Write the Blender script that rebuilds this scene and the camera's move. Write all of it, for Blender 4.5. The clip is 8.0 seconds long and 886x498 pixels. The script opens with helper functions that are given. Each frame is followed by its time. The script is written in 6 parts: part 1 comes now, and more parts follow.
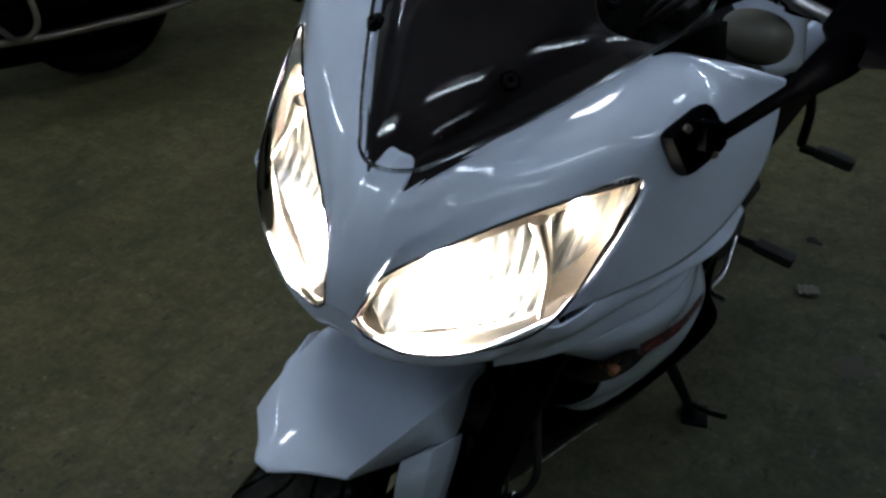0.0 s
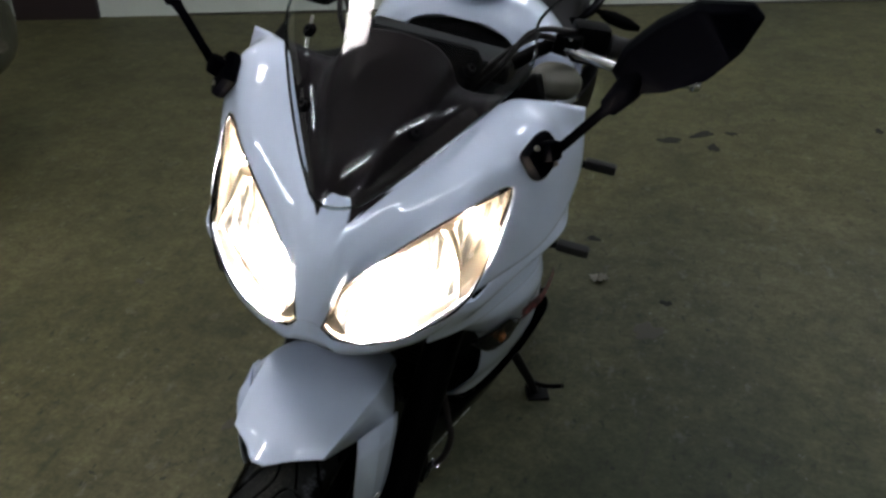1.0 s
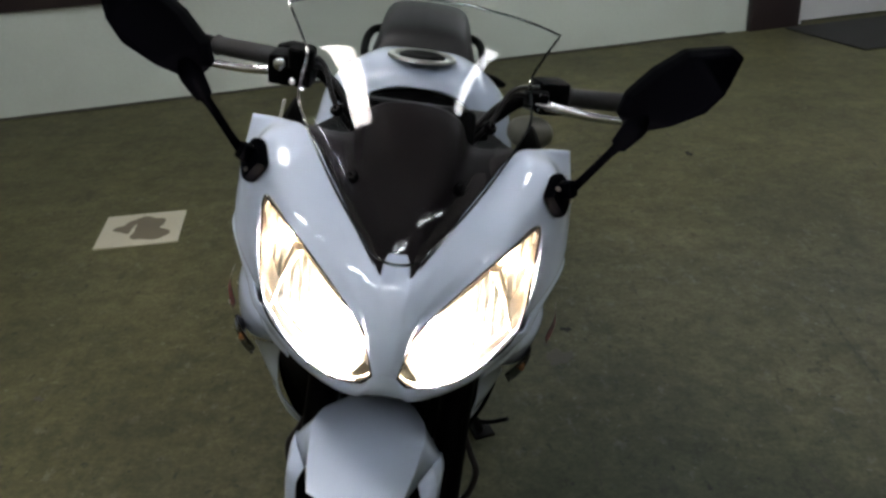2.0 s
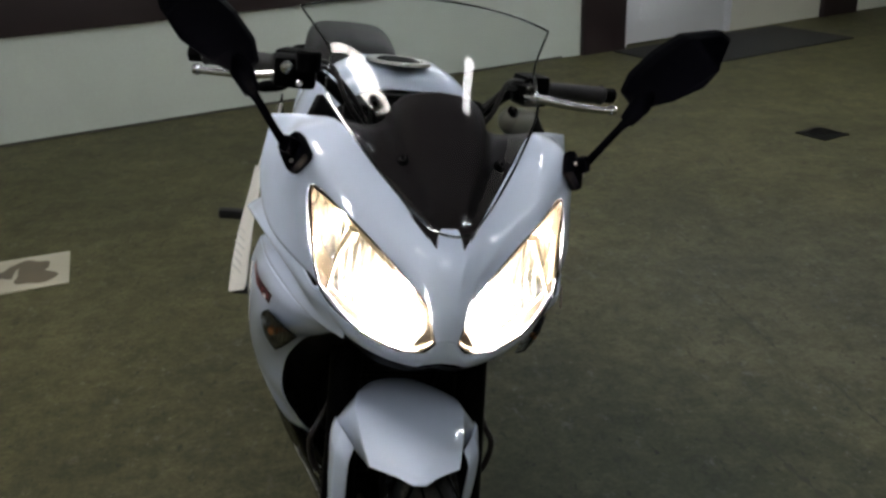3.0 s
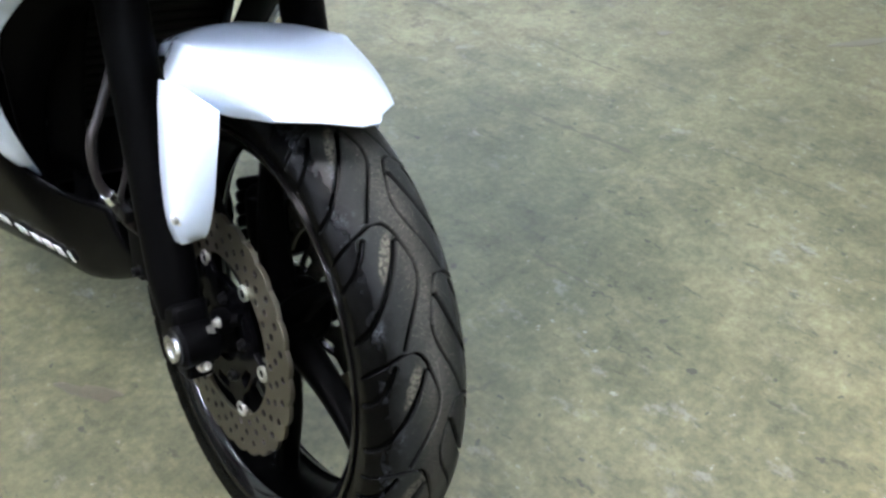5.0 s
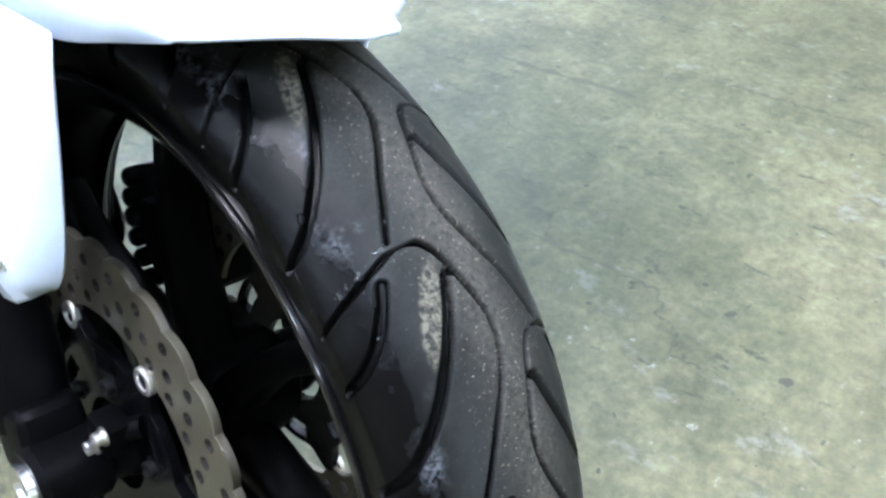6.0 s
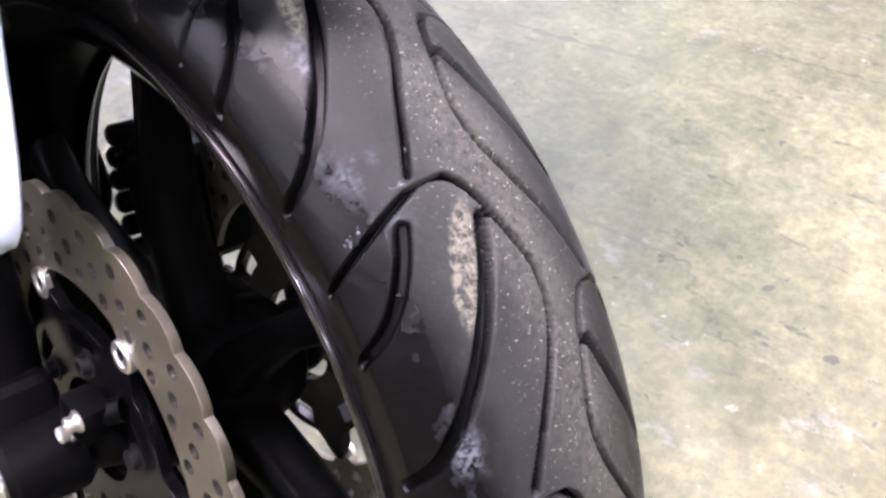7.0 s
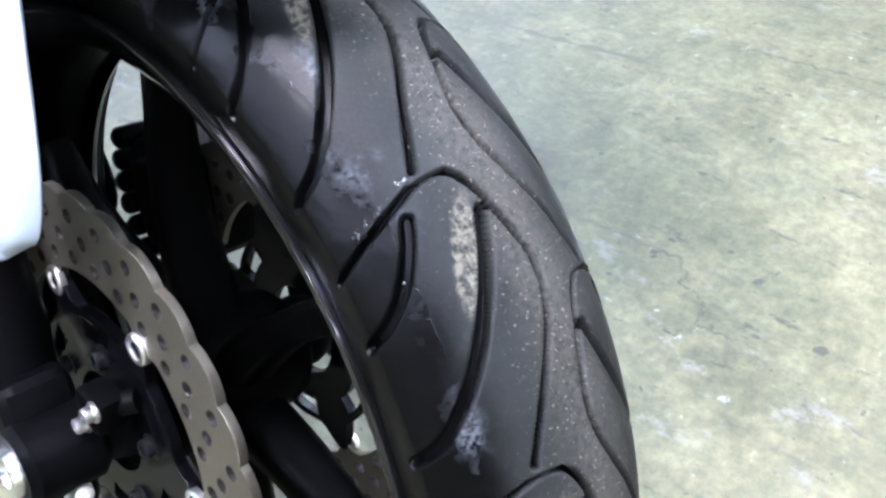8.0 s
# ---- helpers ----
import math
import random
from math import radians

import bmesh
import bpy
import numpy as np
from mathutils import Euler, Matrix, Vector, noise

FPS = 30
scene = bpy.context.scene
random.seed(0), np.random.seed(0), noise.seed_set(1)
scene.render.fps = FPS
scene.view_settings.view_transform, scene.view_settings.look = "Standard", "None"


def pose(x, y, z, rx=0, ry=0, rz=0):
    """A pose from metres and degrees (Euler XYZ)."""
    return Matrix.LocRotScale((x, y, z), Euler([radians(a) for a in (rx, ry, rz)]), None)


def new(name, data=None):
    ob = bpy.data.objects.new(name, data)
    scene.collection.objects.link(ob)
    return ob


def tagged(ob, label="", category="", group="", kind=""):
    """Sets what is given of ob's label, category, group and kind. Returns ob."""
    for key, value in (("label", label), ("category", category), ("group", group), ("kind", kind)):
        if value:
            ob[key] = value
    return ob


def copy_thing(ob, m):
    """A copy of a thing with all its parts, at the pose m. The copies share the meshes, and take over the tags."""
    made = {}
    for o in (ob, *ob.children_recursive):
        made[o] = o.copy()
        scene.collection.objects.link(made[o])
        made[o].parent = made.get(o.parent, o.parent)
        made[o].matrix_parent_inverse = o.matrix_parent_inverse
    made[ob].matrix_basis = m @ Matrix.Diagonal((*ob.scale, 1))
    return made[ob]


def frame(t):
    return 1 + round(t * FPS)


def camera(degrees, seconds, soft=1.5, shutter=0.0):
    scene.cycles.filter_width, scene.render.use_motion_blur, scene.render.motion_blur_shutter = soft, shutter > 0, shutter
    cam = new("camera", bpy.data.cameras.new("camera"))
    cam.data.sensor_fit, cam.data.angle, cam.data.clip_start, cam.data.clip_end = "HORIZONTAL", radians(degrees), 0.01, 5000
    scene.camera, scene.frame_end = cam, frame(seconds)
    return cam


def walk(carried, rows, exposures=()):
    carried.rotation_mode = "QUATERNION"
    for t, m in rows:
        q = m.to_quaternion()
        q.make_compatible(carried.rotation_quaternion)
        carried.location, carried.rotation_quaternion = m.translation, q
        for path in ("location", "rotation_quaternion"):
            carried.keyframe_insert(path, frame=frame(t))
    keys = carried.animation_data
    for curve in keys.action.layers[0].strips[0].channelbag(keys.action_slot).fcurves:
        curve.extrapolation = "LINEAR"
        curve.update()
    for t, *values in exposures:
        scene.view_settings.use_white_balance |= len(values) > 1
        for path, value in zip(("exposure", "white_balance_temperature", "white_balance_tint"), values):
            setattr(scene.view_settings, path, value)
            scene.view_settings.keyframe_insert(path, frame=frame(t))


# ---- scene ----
LEAN = 9.45  # the machine leans on its side stand
ROWS = [
    (0, 0.5827, -0.5941, 1.3110, 57.194, -0.868, 33.744),
    (0.5, 0.5921, -0.7725, 1.3555, 61.097, -0.948, 24.701),
    (1, 0.5562, -0.9190, 1.4180, 61.042, 0.608, 16.161),
    (1.5, 0.3958, -0.9967, 1.4339, 62.657, 1.526, 6.883),
    (1.7, 0.3362, -1.0222, 1.4436, 63.492, 2.165, 4.029),
    (2.8, 0.0010, -1.2024, 1.4625, 67.481, 1.890, -8.510),
    (3, -0.0697, -1.1716, 1.4243, 66.911, 2.093, -11.544),
    (3.5, -0.2482, -1.0747, 1.3286, 63.357, 3.408, -21.935),
    (4, -0.3266, -1.0252, 1.2156, 59.417, 1.000, -28.935),
    (4.5, -0.3933, -0.9470, 1.1433, 57.315, 0.058, -35.393),
    (5, -0.3731, -0.7193, 1.0188, 53.178, -1.554, -42.730),
    (5.2, -0.3344, -0.6099, 0.9644, 52.800, -1.640, -46.855),
    (6.3, -0.1565, -0.3789, 0.7464, 51.287, -0.578, -50.102),
    (6.5, -0.1547, -0.3690, 0.7310, 51.465, -0.403, -50.501),
    (7, -0.1492, -0.3624, 0.7237, 50.534, -0.038, -49.626),
    (7.5, -0.1488, -0.3687, 0.7269, 50.386, 0.342, -49.186),
    (8, -0.1650, -0.3718, 0.7336, 50.610, 0.217, -50.306),
]
cam = camera(53.25, 8.0, soft=2.7)
EXPOSURES = [(0.0, 0.45, 5700, 10), (0.5, 0.94, 6100, 16), (1.0, 1.25, 6250, 15), (1.5, 1.27, 6400, 14), (2.8, 1.36, 6520, 14), (3.0, 1.22, 6550, 14), (3.5, 1.2, 6400, 15),
             (4.0, 2.12, 6800, 15), (4.5, 3.42, 6150, 20), (5.0, 3.86, 5850, 17), (6.3, 4.48, 5420, 17), (6.5, 4.48, 5420, 17), (7.0, 5.08, 6100, 40), (7.5, 4.94, 5640, 30), (8.0, 4.9, 5420, 26)]
walk(cam, [(t, pose(x, y, z, rx, ry, rz)) for t, x, y, z, rx, ry, rz in ROWS], EXPOSURES)

# ---- world and lamps ----
world = bpy.data.worlds.new("world")
scene.world = world
world.use_nodes = True
world.node_tree.nodes["Background"].inputs["Color"].default_value = (0.55, 0.62, 0.7, 1)
world.node_tree.nodes["Background"].inputs["Strength"].default_value = 0.02
TUBE_POWER = 27.0
CEILING = 2.9

# ---- materials ----


def nodes_of(name):
    m = bpy.data.materials.new(name)
    m.use_nodes = True
    return m, m.node_tree.nodes, m.node_tree.links, m.node_tree.nodes["Principled BSDF"]


def plain(name, colour, rough=0.5, metal=0.0, vary=0.12, scale=30.0, bump=0.0, coat=0.0, spec=0.5):
    """Principled material with two scales of noise in colour and gloss."""
    m, n, l, p = nodes_of(name)
    tc = n.new("ShaderNodeTexCoord")
    big, small = n.new("ShaderNodeTexNoise"), n.new("ShaderNodeTexNoise")
    big.inputs["Scale"].default_value, small.inputs["Scale"].default_value = scale * 0.15, scale * 4
    big.inputs["Detail"].default_value = 4
    for t in (big, small):
        l.new(tc.outputs["Object"], t.inputs["Vector"])
    mix = n.new("ShaderNodeMath")
    mix.operation = "MULTIPLY_ADD"
    l.new(big.outputs["Fac"], mix.inputs[0])
    mix.inputs[1].default_value = 0.6
    half = n.new("ShaderNodeMath")
    half.operation = "MULTIPLY"
    half.inputs[1].default_value = 0.4
    l.new(small.outputs["Fac"], half.inputs[0])
    l.new(half.outputs[0], mix.inputs[2])
    ramp = n.new("ShaderNodeValToRGB")
    ramp.color_ramp.elements[0].position, ramp.color_ramp.elements[1].position = 0.25, 0.75
    ramp.color_ramp.elements[0].color = (*[c * (1 - vary) for c in colour], 1)
    ramp.color_ramp.elements[1].color = (*[min(1, c * (1 + vary)) for c in colour], 1)
    l.new(mix.outputs[0], ramp.inputs["Fac"])
    l.new(ramp.outputs["Color"], p.inputs["Base Color"])
    rr = n.new("ShaderNodeMapRange")
    rr.inputs["To Min"].default_value, rr.inputs["To Max"].default_value = max(0.02, rough * 0.8), min(1, rough * 1.2)
    l.new(mix.outputs[0], rr.inputs["Value"])
    l.new(rr.outputs["Result"], p.inputs["Roughness"])
    p.inputs["Metallic"].default_value = metal
    p.inputs["Coat Weight"].default_value = coat
    p.inputs["Coat Roughness"].default_value = 0.02
    p.inputs["Coat IOR"].default_value = 1.6
    p.inputs["Specular IOR Level"].default_value = spec
    if bump:
        b = n.new("ShaderNodeBump")
        b.inputs["Strength"].default_value, b.inputs["Distance"].default_value = bump, 0.002
        l.new(small.outputs["Fac"], b.inputs["Height"])
        l.new(b.outputs["Normal"], p.inputs["Normal"])
    return m


def glow(name, colour, strength):
    m, n, l, p = nodes_of(name)
    p.inputs["Base Color"].default_value = (*colour, 1)
    p.inputs["Emission Color"].default_value = (*colour, 1)
    p.inputs["Emission Strength"].default_value = strength
    return m


def clear(name, tint=(1, 1, 1), ior=1.45, rough=0.01):
    """Thin clear sheet: sees straight through, with gloss by Fresnel."""
    m, n, l, p = nodes_of(name)
    t, g, mix, f = (n.new("ShaderNode" + k) for k in ("BsdfTransparent", "BsdfGlossy", "MixShader", "Fresnel"))
    t.inputs["Color"].default_value = (*tint, 1)
    g.inputs["Roughness"].default_value = rough
    f.inputs["IOR"].default_value = ior
    l.new(f.outputs[0], mix.inputs[0])
    l.new(t.outputs[0], mix.inputs[1])
    l.new(g.outputs[0], mix.inputs[2])
    l.new(mix.outputs[0], n["Material Output"].inputs["Surface"])
    return m


def concrete_floor():
    """Worn olive-painted concrete: blotches, scuffs, pale flecks, hairline cracks."""
    m, n, l, p = nodes_of("painted_concrete")
    tc = n.new("ShaderNodeTexCoord")

    def noise_tex(scale, detail=6, rough=0.6, stretch=None):
        t = n.new("ShaderNodeTexNoise")
        t.inputs["Scale"].default_value, t.inputs["Detail"].default_value, t.inputs["Roughness"].default_value = scale, detail, rough
        if stretch:
            mp = n.new("ShaderNodeMapping")
            mp.inputs["Scale"].default_value, mp.inputs["Rotation"].default_value = stretch, (0, 0, 0.08)
            l.new(tc.outputs["Object"], mp.inputs["Vector"])
            l.new(mp.outputs[0], t.inputs["Vector"])
        else:
            l.new(tc.outputs["Object"], t.inputs["Vector"])
        return t

    def ramp(src, stops):
        r = n.new("ShaderNodeValToRGB")
        r.color_ramp.elements[0].position, r.color_ramp.elements[0].color = stops[0][0], (*stops[0][1], 1)
        r.color_ramp.elements[1].position, r.color_ramp.elements[1].color = stops[-1][0], (*stops[-1][1], 1)
        for pos, col in stops[1:-1]:
            r.color_ramp.elements.new(pos).color = (*col, 1)
        l.new(src, r.inputs["Fac"])
        return r

    def blend(kind, fac, a, b):
        x = n.new("ShaderNodeMix")
        x.data_type, x.blend_type = "RGBA", kind
        if isinstance(fac, float):
            x.inputs["Factor"].default_value = fac
        else:
            l.new(fac, x.inputs["Factor"])
        l.new(a, x.inputs[6])
        if isinstance(b, tuple):
            x.inputs[7].default_value = (*b, 1)
        else:
            l.new(b, x.inputs[7])
        return x.outputs[2]

    base = ramp(noise_tex(1.5, 8, 0.62).outputs["Fac"], [(0.36, (0.064, 0.061, 0.0270)), (0.46, (0.078, 0.074, 0.032)), (0.55, (0.088, 0.082, 0.0355)), (0.64, (0.104, 0.095, 0.043))])
    mid = ramp(noise_tex(6, 8, 0.68).outputs["Fac"], [(0.36, (0.79, 0.81, 0.79)), (0.5, (1.0, 1.0, 1.0)), (0.64, (1.14, 1.13, 1.13))])
    fine = ramp(noise_tex(60, 8, 0.75).outputs["Fac"], [(0.36, (0.72, 0.72, 0.72)), (0.64, (1.26, 1.26, 1.26))])
    col = blend("MULTIPLY", 1.0, base.outputs["Color"], mid.outputs["Color"])
    col = blend("MULTIPLY", 1.0, col, fine.outputs["Color"])
    lump = ramp(noise_tex(19, 8, 0.72).outputs["Fac"], [(0.36, (0.74, 0.76, 0.74)), (0.5, (1.0, 1.0, 1.0)), (0.64, (1.22, 1.22, 1.21))])
    col = blend("MULTIPLY", 1.0, col, lump.outputs["Color"])
    # dark rubbed smudges, drawn out along the drive
    scuff = ramp(noise_tex(5, 10, 0.76, (2.4, 0.8, 1)).outputs["Fac"], [(0.56, (0, 0, 0)), (0.66, (0.55, 0.55, 0.55))])
    col = blend("MIX", scuff.outputs["Color"], col, (0.036, 0.037, 0.021))
    mark = ramp(noise_tex(17, 8, 0.72, (1.9, 0.7, 1)).outputs["Fac"], [(0.59, (0, 0, 0)), (0.65, (0.8, 0.8, 0.8))])
    col = blend("MIX", mark.outputs["Color"], col, (0.026, 0.026, 0.014))
    # thin broken cracks, in places only
    warp = n.new("ShaderNodeVectorMath")
    warp.operation = "MULTIPLY_ADD"
    l.new(noise_tex(9, 5, 0.65).outputs["Color"], warp.inputs[0])
    warp.inputs[1].default_value = (0.22, 0.22, 0.0)
    l.new(tc.outputs["Object"], warp.inputs[2])
    cell = n.new("ShaderNodeTexVoronoi")
    cell.feature = "DISTANCE_TO_EDGE"
    cell.inputs["Scale"].default_value = 2.3
    l.new(warp.outputs[0], cell.inputs["Vector"])
    seam = ramp(cell.outputs["Distance"], [(0.003, (1, 1, 1)), (0.009, (0, 0, 0))])
    where = ramp(noise_tex(4.5, 7, 0.7).outputs["Fac"], [(0.51, (0, 0, 0)), (0.60, (0.6, 0.6, 0.6))])
    line = blend("MULTIPLY", 1.0, seam.outputs["Color"], where.outputs["Color"])
    col = blend("MIX", line, col, (0.020, 0.020, 0.012))
    # chipped paint: pale streaky flakes in clusters, and small crumbs
    pale = ramp(noise_tex(13, 9, 0.76, (1.5, 0.9, 1)).outputs["Fac"], [(0.56, (0, 0, 0)), (0.64, (0.66, 0.66, 0.66))])
    cluster = ramp(noise_tex(2.6, 5, 0.6).outputs["Fac"], [(0.42, (0.12, 0.12, 0.12)), (0.58, (1, 1, 1))])
    flake = blend("MULTIPLY", 1.0, pale.outputs["Color"], cluster.outputs["Color"])
    col = blend("MIX", flake, col, (0.158, 0.150, 0.106))
    fleck = ramp(noise_tex(38, 5, 0.66).outputs["Fac"], [(0.645, (0, 0, 0)), (0.69, (0.9, 0.9, 0.9))])
    chips = blend("MULTIPLY", 1.0, fleck.outputs["Color"], cluster.outputs["Color"])
    col = blend("MIX", chips, col, (0.20, 0.193, 0.145))
    spots = ramp(noise_tex(30, 3, 0.5).outputs["Fac"], [(0.68, (0, 0, 0)), (0.70, (0.8, 0.8, 0.8))])
    col = blend("MIX", spots.outputs["Color"], col, (0.024, 0.023, 0.016))
    # greenish patch beside the front wheel: damp, with the machine's shadow painted in
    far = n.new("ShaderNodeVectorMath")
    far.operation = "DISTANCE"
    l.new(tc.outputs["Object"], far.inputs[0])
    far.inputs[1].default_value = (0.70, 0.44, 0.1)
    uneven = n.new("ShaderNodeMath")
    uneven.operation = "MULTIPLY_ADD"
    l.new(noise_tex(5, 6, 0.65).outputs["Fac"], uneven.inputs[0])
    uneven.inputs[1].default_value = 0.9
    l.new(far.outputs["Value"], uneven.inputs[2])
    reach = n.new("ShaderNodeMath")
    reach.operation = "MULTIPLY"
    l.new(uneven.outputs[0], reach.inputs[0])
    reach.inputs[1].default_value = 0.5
    damp_shade = ramp(reach.outputs[0], [(0.24, (0.48, 0.58, 0.56)), (0.38, (0.63, 0.72, 0.72)), (0.58, (0.95, 0.98, 0.98)), (0.86, (1.0, 1.0, 1.0))])
    col = blend("MULTIPLY", 1.0, col, damp_shade.outputs["Color"])
    # the bay beside the machine is greyer and bluer
    bay = n.new("ShaderNodeVectorMath")
    bay.operation = "DISTANCE"
    l.new(tc.outputs["Object"], bay.inputs[0])
    bay.inputs[1].default_value = (1.4, 0.1, 0.1)
    border = n.new("ShaderNodeMath")
    border.operation = "MULTIPLY_ADD"
    l.new(noise_tex(2.2, 6, 0.65).outputs["Fac"], border.inputs[0])
    border.inputs[1].default_value = 0.5
    l.new(bay.outputs["Value"], border.inputs[2])
    share = n.new("ShaderNodeMath")
    share.operation = "MULTIPLY"
    l.new(border.outputs[0], share.inputs[0])
    share.inputs[1].default_value = 0.35
    tinted = ramp(share.outputs[0], [(0.64, (0.96, 1.0, 1.24)), (0.92, (1.0, 1.0, 1.0))])
    col = blend("MULTIPLY", 1.0, col, tinted.outputs["Color"])
    l.new(col, p.inputs["Base Color"])
    p.inputs["Roughness"].default_value = 0.62
    p.inputs["Specular IOR Level"].default_value = 0.3
    bump = n.new("ShaderNodeBump")
    bump.inputs["Strength"].default_value, bump.inputs["Distance"].default_value = 0.25, 0.004
    l.new(noise_tex(26, 8, 0.7).outputs["Fac"], bump.inputs["Height"])
    l.new(bump.outputs["Normal"], p.inputs["Normal"])
    return m


def tyre_rubber():
    """Black rubber: satin shoulders, dusty speckled crown, dried-mud smears in the tread blocks; uv is (turns, section)."""
    m, n, l, p = nodes_of("tyre_rubber")
    tc, uv = n.new("ShaderNodeTexCoord"), n.new("ShaderNodeUVMap")
    uv.uv_map = "UVMap"
    sep = n.new("ShaderNodeSeparateXYZ")
    l.new(uv.outputs[0], sep.inputs[0])

    def calc(op, a, b=None, c=None):
        t = n.new("ShaderNodeMath")
        t.operation = op
        for k, v in enumerate((a, b, c)):
            if v is None:
                continue
            if isinstance(v, (int, float)):
                t.inputs[k].default_value = v
            else:
                l.new(v, t.inputs[k])
        return t.outputs[0]

    def span(v, lo, hi, a=0.0, b=1.0):
        t = n.new("ShaderNodeMapRange")
        t.interpolation_type = "SMOOTHSTEP"
        for k, x in zip(("From Min", "From Max", "To Min", "To Max"), (lo, hi, a, b)):
            t.inputs[k].default_value = x
        l.new(v, t.inputs["Value"])
        return t.outputs["Result"]

    def noise_at(scale, detail, rough):
        t = n.new("ShaderNodeTexNoise")
        t.inputs["Scale"].default_value, t.inputs["Detail"].default_value, t.inputs["Roughness"].default_value = scale, detail, rough
        l.new(tc.outputs["Object"], t.inputs["Vector"])
        return t.outputs["Fac"]

    turn = calc("MULTIPLY", sep.outputs[0], 360.0)
    sect = calc("MULTIPLY_ADD", sep.outputs[1], 256.0, -128.0)
    away = calc("ABSOLUTE", sect)
    big, mid, fine, grit = noise_at(22, 5, 0.6), noise_at(75, 6, 0.65), noise_at(330, 5, 0.7), noise_at(640, 3, 0.6)
    # grey worn band over most of the tread, dusty crown on top of it
    worn = calc("MULTIPLY", span(calc("MULTIPLY_ADD", big, -20.0, away), 40.0, 18.0), span(mid, 0.05, 0.55))
    crown = calc("MULTIPLY", span(calc("MULTIPLY_ADD", big, -22.0, away), 14.0, -12.0), span(fine, 0.28, 0.62))
    speck = calc("MULTIPLY", span(grit, 0.645, 0.69), span(calc("MULTIPLY_ADD", mid, -44.0, away), 14.0, -14.0))
    # smears: one in each tread block, each uneven
    q = calc("FLOORED_MODULO", calc("SUBTRACT", turn, 39.0), 24.0)
    along = calc("DIVIDE", calc("SUBTRACT", q, 6.2), 4.2)
    across = calc("DIVIDE", calc("SUBTRACT", calc("MULTIPLY_ADD", q, 1.75, sect), -13.5), 5.5)
    dist = calc("ADD", calc("MULTIPLY", along, along), calc("MULTIPLY", across, across))
    smear = calc("MULTIPLY", span(calc("MULTIPLY_ADD", mid, -1.6, dist), 0.55, -0.35), span(fine, 0.38, 0.64))

    # dust lies on the blocks, not in the grooves
    groove = n.new("ShaderNodeAttribute")
    groove.attribute_name = "groove"
    block = calc("SUBTRACT", 1.0, groove.outputs["Fac"])
    worn, crown, speck, smear = (calc("MULTIPLY", v, block) for v in (worn, crown, speck, smear))

    def mix(fac, a, b):
        x = n.new("ShaderNodeMix")
        x.data_type = "RGBA"
        l.new(fac, x.inputs["Factor"])
        if isinstance(a, tuple):
            x.inputs[6].default_value = (*a, 1)
        else:
            l.new(a, x.inputs[6])
        x.inputs[7].default_value = (*b, 1)
        return x.outputs[2]

    col = mix(worn, (0.0010, 0.0010, 0.0010), (0.0122, 0.0133, 0.0126))
    # bluish lamp sheen on the shoulders, painted as pale colour along with dust
    sheen = calc("MULTIPLY", calc("MULTIPLY", span(calc("ABSOLUTE", calc("ADD", away, -43.0)), 14.0, 4.0), span(noise_at(34, 4, 0.6), 0.48, 0.64)), span(fine, 0.38, 0.62))
    sheen = calc("MULTIPLY", sheen, block)
    col = mix(sheen, col, (0.056, 0.061, 0.068))
    col = mix(crown, col, (0.043, 0.041, 0.035))
    col = mix(smear, col, (0.098, 0.092, 0.070))
    col = mix(speck, col, (0.19, 0.175, 0.135))
    l.new(col, p.inputs["Base Color"])
    dull = calc("MAXIMUM", calc("MAXIMUM", crown, smear), calc("MULTIPLY", worn, 0.55))
    l.new(span(dull, 0.0, 1.0, 0.27, 0.75), p.inputs["Roughness"])
    l.new(span(block, 0.0, 1.0, 0.045, 0.07), p.inputs["Specular IOR Level"])
    bump = n.new("ShaderNodeBump")
    bump.inputs["Strength"].default_value, bump.inputs["Distance"].default_value = 0.4, 0.0007
    l.new(calc("ADD", fine, calc("MULTIPLY", grit, 0.5)), bump.inputs["Height"])
    l.new(bump.outputs["Normal"], p.inputs["Normal"])
    return m


def fluted(name, colour, rough, pitch=26.0, press=0.4):
    """Mirror-bright bowl pressed with fine upright flutes."""
    m, n, l, p = nodes_of(name)
    tc, w, b = n.new("ShaderNodeTexCoord"), n.new("ShaderNodeTexWave"), n.new("ShaderNodeBump")
    w.bands_direction = "X"
    w.inputs["Scale"].default_value, w.inputs["Distortion"].default_value = pitch, 0.6
    l.new(tc.outputs["Object"], w.inputs["Vector"])
    l.new(w.outputs["Fac"], b.inputs["Height"])
    b.inputs["Strength"].default_value, b.inputs["Distance"].default_value = press, 0.004
    l.new(b.outputs["Normal"], p.inputs["Normal"])
    p.inputs["Base Color"].default_value = (*colour, 1)
    p.inputs["Metallic"].default_value, p.inputs["Roughness"].default_value = 1.0, rough
    return m


WHITE = plain("white_gloss_paint", (0.59, 0.68, 0.84), 0.45, vary=0.03, scale=8, coat=1.0, spec=0.2)
BLACK = plain("black_plastic", (0.0010, 0.0010, 0.0012), 0.5, vary=0.25, scale=60, bump=0.1, spec=0.025)
SHROUDBLACK = plain("satin_black_plastic", (0.0080, 0.0060, 0.0070), 0.46, vary=0.2, scale=20, spec=0.1)
MIRRORBLACK = plain("matt_black_mirror_plastic", (0.0006, 0.0007, 0.0014), 0.5, vary=0.25, scale=60, bump=0.05, spec=0.006)
GLOSSBLACK = plain("gloss_black_paint", (0.0012, 0.0012, 0.0015), 0.25, vary=0.2, scale=20, spec=0.05)
